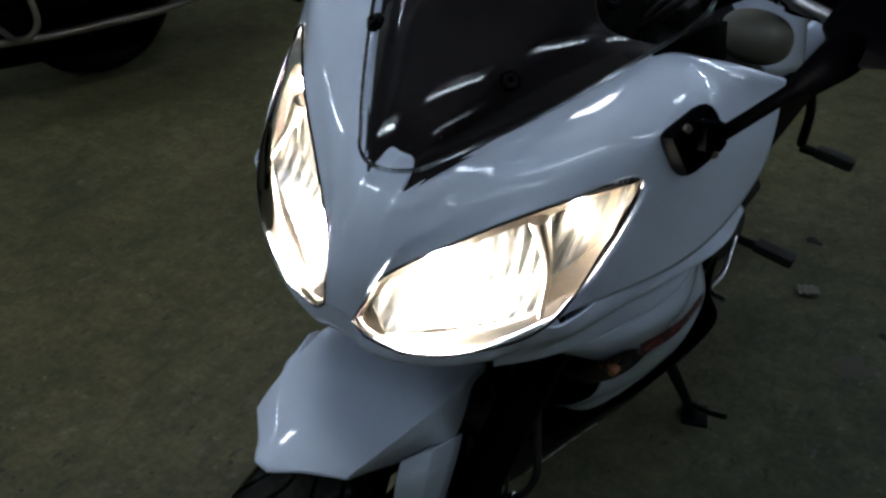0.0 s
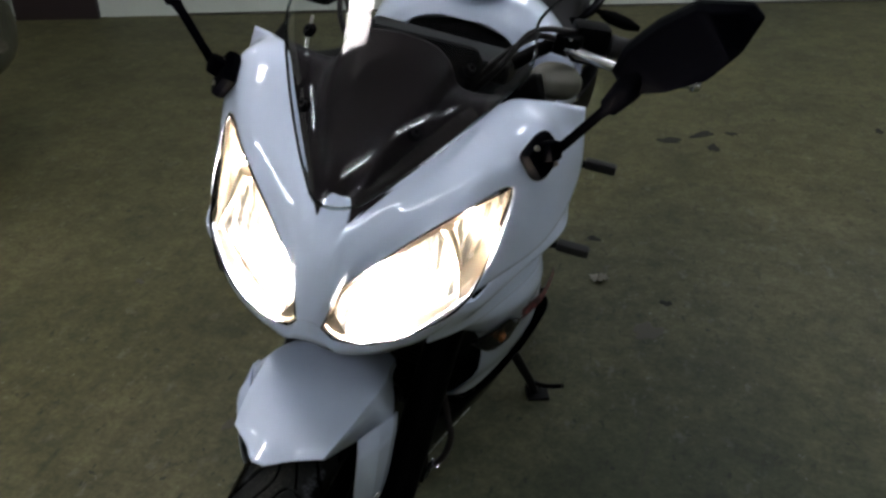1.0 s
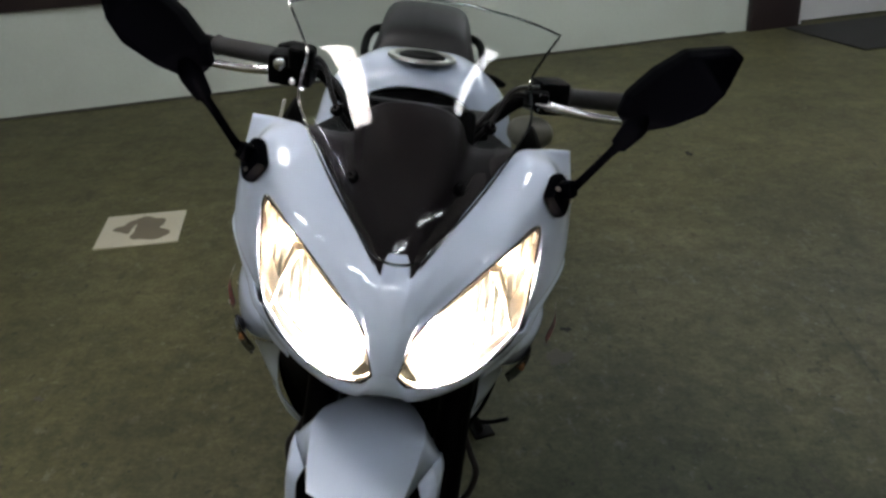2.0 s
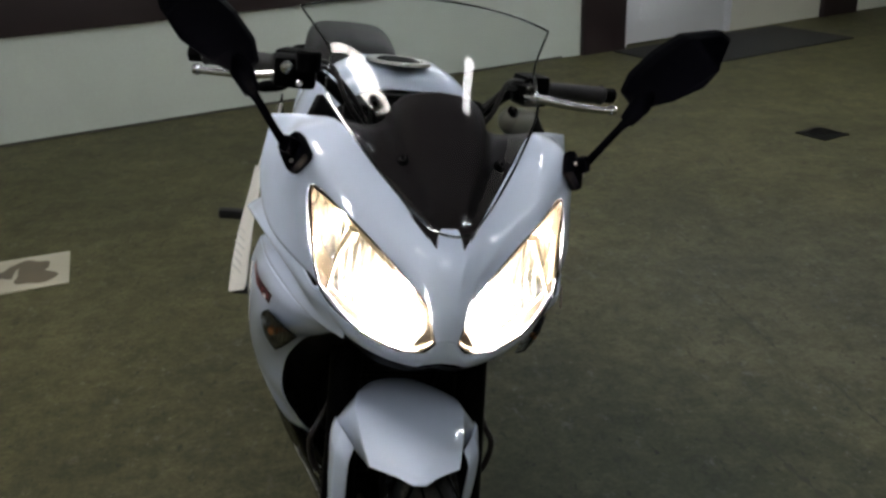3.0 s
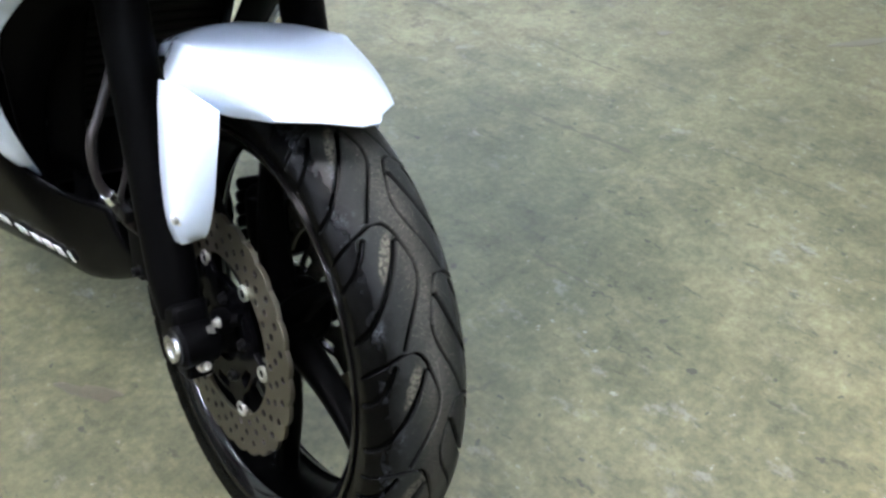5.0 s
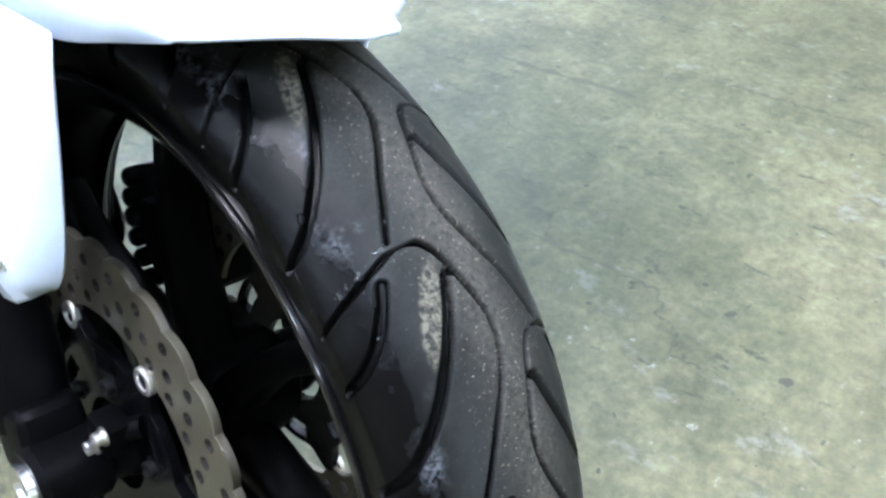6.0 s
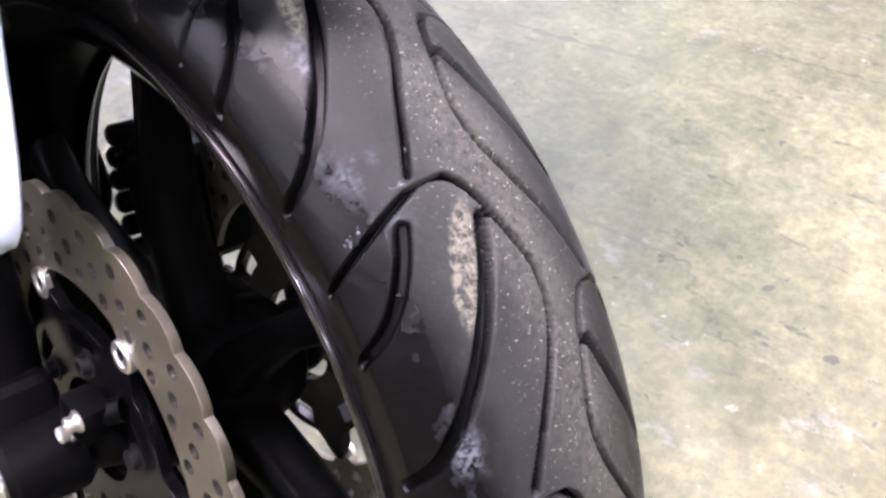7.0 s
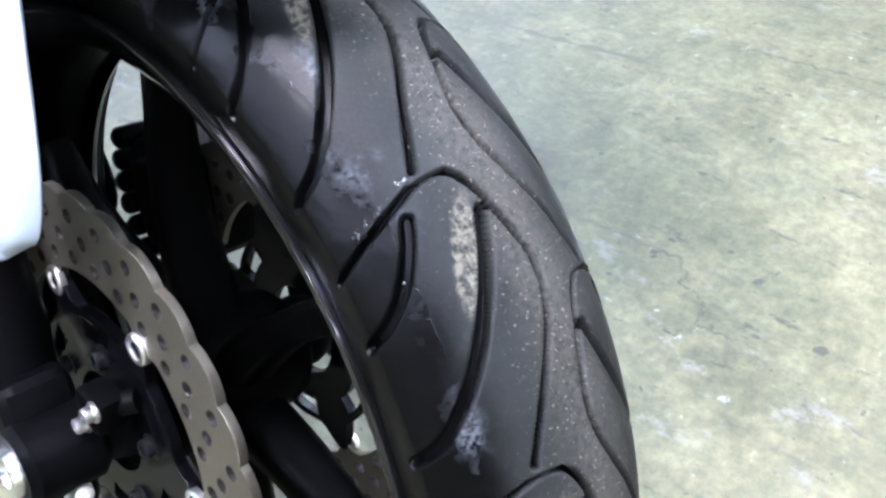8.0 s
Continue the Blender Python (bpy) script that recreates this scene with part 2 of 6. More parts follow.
FORKBLACK = plain("satin_black_fork_paint", (0.0013, 0.0013, 0.0015), 0.42, vary=0.25, scale=40, bump=0.1, spec=0.03)
DARKMETAL = plain("dark_cast_metal", (0.003, 0.003, 0.0033), 0.45, spec=0.12, vary=0.25, scale=40, bump=0.2)
RIMBLACK = plain("black_wheel_paint", (0.0004, 0.0004, 0.0004), 0.4, vary=0.25, scale=30, spec=0.02)
RIMLIP = plain("worn_black_wheel_lip", (0.003, 0.003, 0.003), 0.10, metal=0.0, vary=0.25, scale=60, spec=0.3)
SILVER = plain("brushed_aluminium", (0.68, 0.69, 0.71), 0.24, metal=1.0, vary=0.08, scale=60)
CHROME = plain("chrome", (0.86, 0.86, 0.87), 0.07, metal=1.0, vary=0.05, scale=40)
DISC = plain("brake_disc_steel", (0.118, 0.109, 0.084), 0.46, metal=0.9, vary=0.12, scale=90, bump=0.1)
HOLEWALL = plain("dusty_shaded_steel", (0.012, 0.010, 0.008), 0.6, metal=0.4, vary=0.3, scale=90)
REFLECTOR = fluted("headlight_reflector", (0.92, 0.90, 0.86), 0.24)
RUBBER = plain("rubber", (0.005, 0.005, 0.0055), 0.65, vary=0.25, scale=80, bump=0.3)
TYREDARK = plain("old_rubber", (0.0016, 0.0016, 0.0015), 0.7, vary=0.3, scale=60, bump=0.3, spec=0.1)
TYRE = tyre_rubber()
SEATMAT = plain("seat_vinyl", (0.006, 0.006, 0.0066), 0.5, vary=0.2, scale=60, bump=0.3)
SCREEN = clear("clear_acrylic", (0.93, 0.945, 0.95), 1.5, 0.012)
LENS = clear("clear_lens", (0.97, 0.97, 0.96), 1.1, 0.02)
BULB = glow("halogen_bulb", (1.0, 0.85, 0.66), 3600.0)
PILOT = glow("position_bulb", (1.0, 0.82, 0.60), 1100.0)
BEZEL = plain("bright_plated_trim", (0.34, 0.30, 0.255), 0.4, metal=0.35, vary=0.08, scale=60, bump=0.15)
SMOKE = plain("dark_plated_housing", (0.28, 0.25, 0.21), 0.34, metal=0.8, vary=0.1, scale=60, bump=0.3)
BAGPAINT = plain("olive_grey_metallic_paint", (0.072, 0.075, 0.056), 0.24, metal=0.35, vary=0.1, scale=30, coat=1.0)
SIGNALBOWL = fluted("pressed_signal_reflector", (0.46, 0.45, 0.44), 0.16, 55.0, 0.9)
AMBER = plain("amber_bulb_glass", (0.30, 0.12, 0.04), 0.25, vary=0.1, scale=50, coat=0.5)
RED = plain("dark_red_decal", (0.035, 0.006, 0.009), 0.4, vary=0.1, scale=80)
FIGURERED = plain("faded_red_figures", (0.19, 0.045, 0.045), 0.4, vary=0.1, scale=80)
DECALWHITE = plain("white_lettering", (0.72, 0.73, 0.75), 0.45, vary=0.05, scale=60)
PAPER = plain("white_paper", (0.78, 0.77, 0.72), 0.85, vary=0.06, scale=25)
INK = plain("grey_ink", (0.63, 0.63, 0.60), 0.85, vary=0.1, scale=60)
WALLWHITE = plain("white_wall_paint", (0.59, 0.64, 0.575), 0.75, vary=0.07, scale=12, bump=0.2)
WALLCREAM = plain("cream_wall_paint", (0.66, 0.66, 0.56), 0.75, vary=0.07, scale=12, bump=0.2)
BROWN = plain("dark_brown_paint", (0.020, 0.011, 0.012), 0.55, vary=0.15, scale=12, bump=0.15)
DOORWHITE = plain("white_door_paint", (0.76, 0.78, 0.80), 0.4, vary=0.04, scale=10)
CEILINGMAT = plain("dark_grey_ceiling_paint", (0.105, 0.105, 0.10), 0.85, vary=0.08, scale=8, bump=0.2)
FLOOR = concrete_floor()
MAT = plain("dark_doormat_pile", (0.016, 0.016, 0.015), 0.95, vary=0.35, scale=90, bump=0.8)
BOARD = plain("cream_fibre_board", (0.50, 0.47, 0.36), 0.8, vary=0.1, scale=25, bump=0.2)
STAIN = plain("brown_oil_stain", (0.13, 0.105, 0.065), 0.55, vary=0.3, scale=30)
SMUDGE = plain("faded_oil_smudge", (0.048, 0.043, 0.027), 0.5, vary=0.4, scale=30)
OIL = plain("dried_oil_spot", (0.006, 0.0055, 0.004), 0.85, vary=0.3, scale=40)
CRACK = plain("dirt_filled_crack", (0.042, 0.041, 0.027), 0.8, vary=0.3, scale=60)
LEAF = plain("crumpled_pale_paper", (0.22, 0.21, 0.17), 0.8, vary=0.15, scale=40)
RADIATOR = plain("radiator_fins", (0.004, 0.004, 0.0045), 0.5, metal=0.5, vary=0.3, scale=120, bump=0.6)
BOLT = plain("zinc_bolt", (0.62, 0.62, 0.60), 0.3, metal=1.0, vary=0.1, scale=90)
DROPLET = plain("water_bead", (0.035, 0.037, 0.04), 0.05, vary=0.1, scale=90, coat=1.0)
HOSE = plain("grey_rubber_hose", (0.020, 0.017, 0.017), 0.45, vary=0.25, scale=60, bump=0.1, spec=0.25)
CABLE = plain("cable_sheath", (0.013, 0.012, 0.012), 0.4, spec=0.2, vary=0.2, scale=80)
TUBE = glow("fluorescent_tube", (0.93, 0.98, 1.0), TUBE_POWER)
PANEL = glow("opal_diffuser", (1.0, 0.95, 0.88), 14.0)
DIM_PANEL = glow("dim_opal_diffuser", (0.95, 0.98, 1.0), 9.0)
# dimmed to balance the floor; the faint ones are added for paint highlights
DIM_TUBE = glow("dimmed_fluorescent_tube", (0.93, 0.98, 1.0), TUBE_POWER * 0.42)
FAINT_TUBE = glow("faint_fluorescent_tube", (0.93, 0.98, 1.0), TUBE_POWER * 0.22)
GREYGREEN = plain("reservoir_plastic", (0.10, 0.10, 0.078), 0.4, vary=0.08, scale=40)

# ---- mesh helpers ----


def catmull(p, n):
    """Smooth curve through the rows of p, n samples in all."""
    p = np.asarray(p, float)
    k = len(p)
    if k == 2:
        t = np.linspace(0, 1, n)[:, None]
        return p[0] * (1 - t) + p[1] * t
    e = np.vstack([2 * p[0] - p[1], p, 2 * p[-1] - p[-2]])
    out = []
    for s in np.linspace(0, k - 1, n):
        i = min(int(s), k - 2)
        u = s - i
        a, b, c, d = e[i], e[i + 1], e[i + 2], e[i + 3]
        out.append(0.5 * (2 * b + (c - a) * u + (2 * a - 5 * b + 4 * c - d) * u * u + (3 * b - a - 3 * c + d) * u ** 3))
    return np.array(out)


def as_mesh(name, verts, faces, mat, smooth=True, sharp=None):
    me = bpy.data.meshes.new(name)
    me.from_pydata([tuple(map(float, v)) for v in verts], [], faces)
    me.materials.append(mat)
    if smooth:
        me.polygons.foreach_set("use_smooth", [True] * len(me.polygons))
        if sharp:
            me.set_sharp_from_angle(angle=radians(sharp))
    me.update()
    return me


def part(name, me, parent, label="", m=None, thick=0.0, bevel=0.0):
    """Links one mesh as a part under a thing or a part."""
    ob = new(name, me)
    ob.parent = parent
    if m is not None:
        ob.matrix_basis = m
    if label:
        ob["label"] = label
    if thick:
        s = ob.modifiers.new("thickness", "SOLIDIFY")
        s.thickness, s.offset = thick, -1
    if bevel:
        b = ob.modifiers.new("edge", "BEVEL")
        b.width, b.segments, b.limit_method = bevel, 2, "ANGLE"
    return ob


def thing(name, label, category, m=None, group="", kind=""):
    ob = new(name)
    if m is not None:
        ob.matrix_basis = m
    return tagged(ob, label, category, group, kind)


def solo(name, me, label, category, m=None, group="", kind="", bevel=0.0):
    """A top-level thing made of one mesh."""
    ob = new(name, me)
    if m is not None:
        ob.matrix_basis = m
    if bevel:
        b = ob.modifiers.new("edge", "BEVEL")
        b.width, b.segments, b.limit_method = bevel, 2, "ANGLE"
    return tagged(ob, label, category, group, kind)


def patch(name, grid, mat, nu=24, nv=24, side=1, both=False, out=None, straight=False):
    """A smooth sheet through a net of control points; side -1 mirrors it, both joins the two halves at x = 0."""
    g = np.array(grid, float)
    if straight:
        nv = g.shape[1]
    rows = g if straight else np.array([catmull(r, nv) for r in g])
    s = np.array([catmull(rows[:, j], nu) for j in range(nv)]).transpose(1, 0, 2)
    if both:
        s = np.concatenate([(s * (-1, 1, 1))[:, :0:-1], s], axis=1)
        nv = 2 * nv - 1
    if side < 0:
        s = s * (-1, 1, 1)
    faces = []
    for i in range(nu - 1):
        for j in range(nv - 1):
            a = i * nv + j
            f = (a, a + 1, a + nv + 1, a + nv)
            faces.append(f if side > 0 else f[::-1])
    if out is not None:
        p, q = nu // 2, nv // 2
        normal = np.cross(s[p, q + 1] - s[p, q], s[p + 1, q] - s[p, q]) * side
        if normal @ np.array(out) < 0:
            faces = [f[::-1] for f in faces]
    return as_mesh(name, s.reshape(-1, 3), faces, mat, sharp=24 if straight else None)


def tube(name, pts, r, mat, n=10, samples=0, cap=True):
    """A round bar along a curve; r is one radius or one for each sample."""
    p = catmull(pts, samples) if samples else np.asarray(pts, float)
    k = len(p)
    rr = np.full(k, r) if np.isscalar(r) else np.interp(np.linspace(0, 1, k), np.linspace(0, 1, len(r)), r)
    verts, faces = [], []
    up = np.array((0.13, 0.31, 0.94))
    for i in range(k):
        d = p[min(i + 1, k - 1)] - p[max(i - 1, 0)]
        d = d / np.linalg.norm(d)
        a = np.cross(d, up)
        if np.linalg.norm(a) < 0.1:
            a = np.cross(d, (1, 0, 0))
        a /= np.linalg.norm(a)
        b = np.cross(d, a)
        up = b if i == 0 else b
        up = np.cross(a, d)
        for q in range(n):
            t = 2 * math.pi * q / n
            verts.append(p[i] + rr[i] * (math.cos(t) * a + math.sin(t) * b))
    for i in range(k - 1):
        for q in range(n):
            faces.append((i * n + q, i * n + (q + 1) % n, (i + 1) * n + (q + 1) % n, (i + 1) * n + q))
    if cap:
        faces.append(tuple(range(n))[::-1])
        faces.append(tuple((k - 1) * n + q for q in range(n)))
    return as_mesh(name, verts, faces, mat, sharp=50)


def lathe(name, prof, mat, n=48, axis="x", closed=False, sharp=40):
    """Turns a profile of (along, radius) round an axis."""
    verts, faces = [], []
    k = len(prof)
    for q in range(n):
        t = 2 * math.pi * q / n
        for a, r in prof:
            c, s = r * math.cos(t), r * math.sin(t)
            verts.append({"x": (a, -s, c), "y": (c, a, s), "z": (c, s, a)}[axis])
    for q in range(n):
        w = (q + 1) % n
        for i in range(k if closed else k - 1):
            j = (i + 1) % k
            faces.append((q * k + i, q * k + j, w * k + j, w * k + i))
    me = as_mesh(name, verts, faces, mat, sharp=sharp)
    bm = bmesh.new()
    bm.from_mesh(me)
    bmesh.ops.remove_doubles(bm, verts=bm.verts, dist=1e-5)
    bmesh.ops.recalc_face_normals(bm, faces=bm.faces)
    bm.to_mesh(me)
    bm.free()
    return me


def box(name, size, mat, at=(0, 0, 0), bevel=0.0, segs=2, taper=1.0):
    bm = bmesh.new()
    bmesh.ops.create_cube(bm, size=1)
    for v in bm.verts:
        k = taper if v.co.z > 0 else 1.0
        v.co = Vector((v.co.x * size[0] * k + at[0], v.co.y * size[1] * k + at[1], v.co.z * size[2] + at[2]))
    if bevel:
        bmesh.ops.bevel(bm, geom=bm.edges[:], offset=bevel, segments=segs, affect="EDGES", profile=0.6)
    me = bpy.data.meshes.new(name)
    bm.to_mesh(me)
    bm.free()
    me.materials.append(mat)
    if bevel:
        me.polygons.foreach_set("use_smooth", [True] * len(me.polygons))
        me.set_sharp_from_angle(angle=radians(35))
    return me


def join(name, *meshes):
    """Joins meshes of one part; keeps their materials."""
    bm = bmesh.new()
    mats = []
    for me in meshes:
        at = len(mats)
        mats += list(me.materials)
        first = len(bm.faces)
        bm.from_mesh(me)
        bm.faces.ensure_lookup_table()
        for f in bm.faces[first:]:
            f.material_index += at
    out = bpy.data.meshes.new(name)
    bm.to_mesh(out)
    bm.free()
    for m in mats:
        out.materials.append(m)
    return out


def moved(me, m):
    me.transform(m)
    return me


def plate(name, outline, holes, thick, mat, bevel=0.0):
    """A flat plate in the xy plane with real holes."""
    cu = bpy.data.curves.new(name, "CURVE")
    cu.dimensions, cu.fill_mode = "2D", "BOTH"
    cu.extrude, cu.bevel_depth = thick / 2, bevel
    for loop in (outline, *holes):
        sp = cu.splines.new("POLY")
        sp.points.add(len(loop) - 1)
        for q, (x, y) in zip(sp.points, loop):
            q.co = (x, y, 0, 1)
        sp.use_cyclic_u = True
    ob = bpy.data.objects.new(name, cu)
    scene.collection.objects.link(ob)
    me = bpy.data.meshes.new_from_object(ob.evaluated_get(bpy.context.evaluated_depsgraph_get()))
    bpy.data.objects.remove(ob)
    bpy.data.curves.remove(cu)
    bm = bmesh.new()
    bm.from_mesh(me)
    bmesh.ops.remove_doubles(bm, verts=bm.verts, dist=1e-6)
    for f in bm.faces:
        f.smooth = False
    bm.to_mesh(me)
    bm.free()
    me.name = name
    me.materials.clear()
    me.materials.append(mat)
    return me


def ring(cx, cy, r, n=12, turn=0.0):
    return [(cx + r * math.cos(2 * math.pi * i / n + turn), cy + r * math.sin(2 * math.pi * i / n + turn)) for i in range(n)]


def bolt(name, r, h, mat=None, axis="x"):
    """Socket-head bolt: a washer, a rounded head and a hex recess."""
    prof = [(0, 0), (0, r * 1.35), (h * 0.25, r * 1.35), (h * 0.25, r), (h * 0.9, r), (h, r * 0.9), (h, r * 0.55), (h * 0.5, r * 0.5), (h * 0.5, 0)]
    return lathe(name, prof, mat or BOLT, 16, axis, sharp=30)

# ---- the room ----
WALL_TURN = math.degrees(math.atan(0.335))
WALL = pose(0, 4.97, 0, 0, 0, WALL_TURN)  # x runs along the back wall, y into it


def room():
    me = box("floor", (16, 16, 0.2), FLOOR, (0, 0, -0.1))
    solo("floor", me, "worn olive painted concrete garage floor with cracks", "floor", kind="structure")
    me = box("ceiling", (16, 16, 0.2), CEILINGMAT, (0, 0, CEILING + 0.1))
    solo("ceiling", me, "dark grey painted concrete garage ceiling", "ceiling", kind="structure")
    # back wall: dado with a doorway cut out, door leaf set in it
    k = math.cos(radians(WALL_TURN))
    d0, d1 = 2.88 / k, 4.08 / k
    for i, (a, b, mat, lab) in enumerate([(-8.5, d0, WALLWHITE, "white painted garage wall"), (d1, 9.0, WALLCREAM, "cream painted garage wall beside the door")]):
        solo("wall_north" if i == 0 else "wall_north_east", box("wall", (b - a, 0.2, CEILING), mat, ((a + b) / 2, 0.1, CEILING / 2)), lab, "wall", WALL, kind="structure")
    solo("wall_over_door", box("wall", (d1 - d0, 0.2, CEILING - 2.1), WALLWHITE, ((d0 + d1) / 2, 0.1, (CEILING + 2.1) / 2)), "white painted wall over the door", "wall", WALL, kind="structure")
    # dark brown upper band and posts, slightly proud of the wall
    band = thing("trim", "dark brown painted wall band and posts", "trim", WALL, kind="structure")
    part("band", box("band", (5.55, 0.03, 0.40), BROWN, (-0.33, -0.015, 0.635 + 0.20), 0.006), band)
    part("post", box("post", (0.44, 0.05, CEILING), BROWN, (2.66 / k, -0.025, CEILING / 2), 0.006), band)
    part("post", box("post", (1.6, 0.05, CEILING), BROWN, (-3.9 / k, -0.025, CEILING / 2), 0.006), band)
    part("post", box("post", (0.5, 0.05, CEILING), BROWN, (5.45 / k, -0.025, CEILING / 2), 0.006), band)
    # thin dark strip standing in for the shadow line at the wall foot
    solo("baseboard", box("baseboard", (5.2, 0.010, 0.016), plain("wall_foot_shade", (0.07, 0.07, 0.055), 0.8, vary=0.3, scale=30), (-0.2, -0.005, 0.008), 0.002), "thin dark strip standing in for shade at the foot of the white wall", "baseboard", WALL, kind="structure")
    for nm, size, at in (("wall_south", (16, 0.2, CEILING), (0, -5.5, CEILING / 2)), ("wall_west", (0.2, 16, CEILING), (-6.0, 0, CEILING / 2)), ("wall_east", (0.2, 16, CEILING), (7.4, 0, CEILING / 2))):
        solo(nm, box(nm, size, WALLCREAM, at), "cream painted garage wall", "wall", kind="structure")
    # door
    door = thing("door_1", "white panelled metal door, closed, in the back wall", "door", WALL @ pose(d0, 0.03, 0), kind="structure")
    w = d1 - d0
    part("door_frame", join("door_frame", box("f", (0.05, 0.1, 2.1), DOORWHITE, (0.025, 0.02, 1.05), 0.006), box("f", (0.05, 0.1, 2.1), DOORWHITE, (w - 0.025, 0.02, 1.05), 0.006), box("f", (w - 0.1, 0.1, 0.05), DOORWHITE, (w / 2, 0.02, 2.075), 0.006)), door)
    leaf = part("door_leaf", box("door_leaf", (w - 0.11, 0.045, 2.03), DOORWHITE, (w / 2, 0.025, 1.033), 0.004), door)
    for z0, z1 in ((0.2, 0.95), (1.1, 1.9)):
        part("panel", box("panel", (w - 0.42, 0.012, z1 - z0), DOORWHITE, (w / 2, 0.0, (z0 + z1) / 2), 0.005), leaf)
    for z in (0.28, 1.75):
        part("hinge", join("hinge", tube("h", [(w - 0.06, -0.008, z - 0.05), (w - 0.06, -0.008, z + 0.05)], 0.011, DOORWHITE), box("h", (0.09, 0.008, 0.07), DOORWHITE, (w - 0.1, -0.002, z + 0.02), 0.002)), leaf, "white lift-off hinge")
    part("door_handle", tube("door_handle", [(0.13, 0.0, 1.0), (0.13, -0.045, 1.0), (0.17, -0.055, 1.0), (0.26, -0.055, 1.0)], 0.009, SILVER), leaf, "steel lever handle")
    # mats, boards and plates on the floor
    solo("doormat", box("doormat", (1.9, 0.85, 0.012), MAT, (3.62 / k, -0.52, 0.006), 0.004), "wide dark pile doormat lying before the door", "doormat", WALL)
    b = solo("floor_board", box("floor_board", (0.335, 0.34, 0.008), BOARD, (0, 0, 0.004), 0.002), "cream square board with a brown oil stain, lying on the floor", "board", pose(-1.12, 2.335, 0, 0, 0, 9))
    part("stain", blob("stain", 0.102, 0.0010, STAIN, 5, (1.1, 1.05), 60), b, "brown uneven stain", pose(0.01, 0, 0.0081))
    part("bare_patch", blob("bare_patch", 0.038, 0.0006, BOARD, 9, (0.22, 1.6), 40), b, "bare pale streak in the stain", pose(-0.035, -0.02, 0.0091, 0, 0, -8))
    grate = thing("floor_drain", "square dark metal drain cover set in the floor", "drain cover", pose(2.92, 3.12, 0, 0, 0, 20))
    part("cover", box("cover", (0.2, 0.2, 0.006), DARKMETAL, (0, 0, 0.003), 0.002), grate)
    for i in range(5):
        part("rib", box("rib", (0.15, 0.012, 0.003), DARKMETAL, (0, -0.06 + 0.03 * i, 0.0072), 0.001), grate)


def egg(name, half, mat, at, power=0.62, n=32):
    """A rounded-box shell with soft shoulders."""
    def soft(v):
        return math.copysign(abs(v) ** power, v)
    verts, faces = [], []
    for i in range(n + 1):
        t = math.pi * i / n - math.pi / 2
        for j in range(2 * n):
            u = math.pi * j / n
            verts.append((at[0] + half[0] * soft(math.cos(t)) * soft(math.cos(u)), at[1] + half[1] * soft(math.cos(t)) * soft(math.sin(u)), at[2] + half[2] * soft(math.sin(t))))
    for i in range(n):
        for j in range(2 * n):
            k = (j + 1) % (2 * n)
            faces.append((i * 2 * n + j, i * 2 * n + k, (i + 1) * 2 * n + k, (i + 1) * 2 * n + j))
    return as_mesh(name, verts, faces, mat)


def blob(name, r, h, mat, seed, stretch=(1, 1), n=40):
    """A thin uneven spot."""
    rnd = random.Random(seed)
    ph = [rnd.uniform(0, 6.28) for _ in range(5)]
    rim = []
    for i in range(n):
        t = 2 * math.pi * i / n
        k = 1 + 0.22 * math.sin(2 * t + ph[0]) + 0.16 * math.sin(3 * t + ph[1]) + 0.1 * math.sin(5 * t + ph[2]) + 0.06 * math.sin(9 * t + ph[3])
        rim.append((r * k * stretch[0] * math.cos(t), r * k * stretch[1] * math.sin(t)))
    verts = [(x, y, 0) for x, y in rim] + [(x * 0.93, y * 0.93, h) for x, y in rim] + [(0, 0, h)]
    faces = [(i, (i + 1) % n, n + (i + 1) % n, n + i) for i in range(n)] + [(n + i, n + (i + 1) % n, 2 * n) for i in range(n)]
    return as_mesh(name, verts, faces, mat, smooth=False)


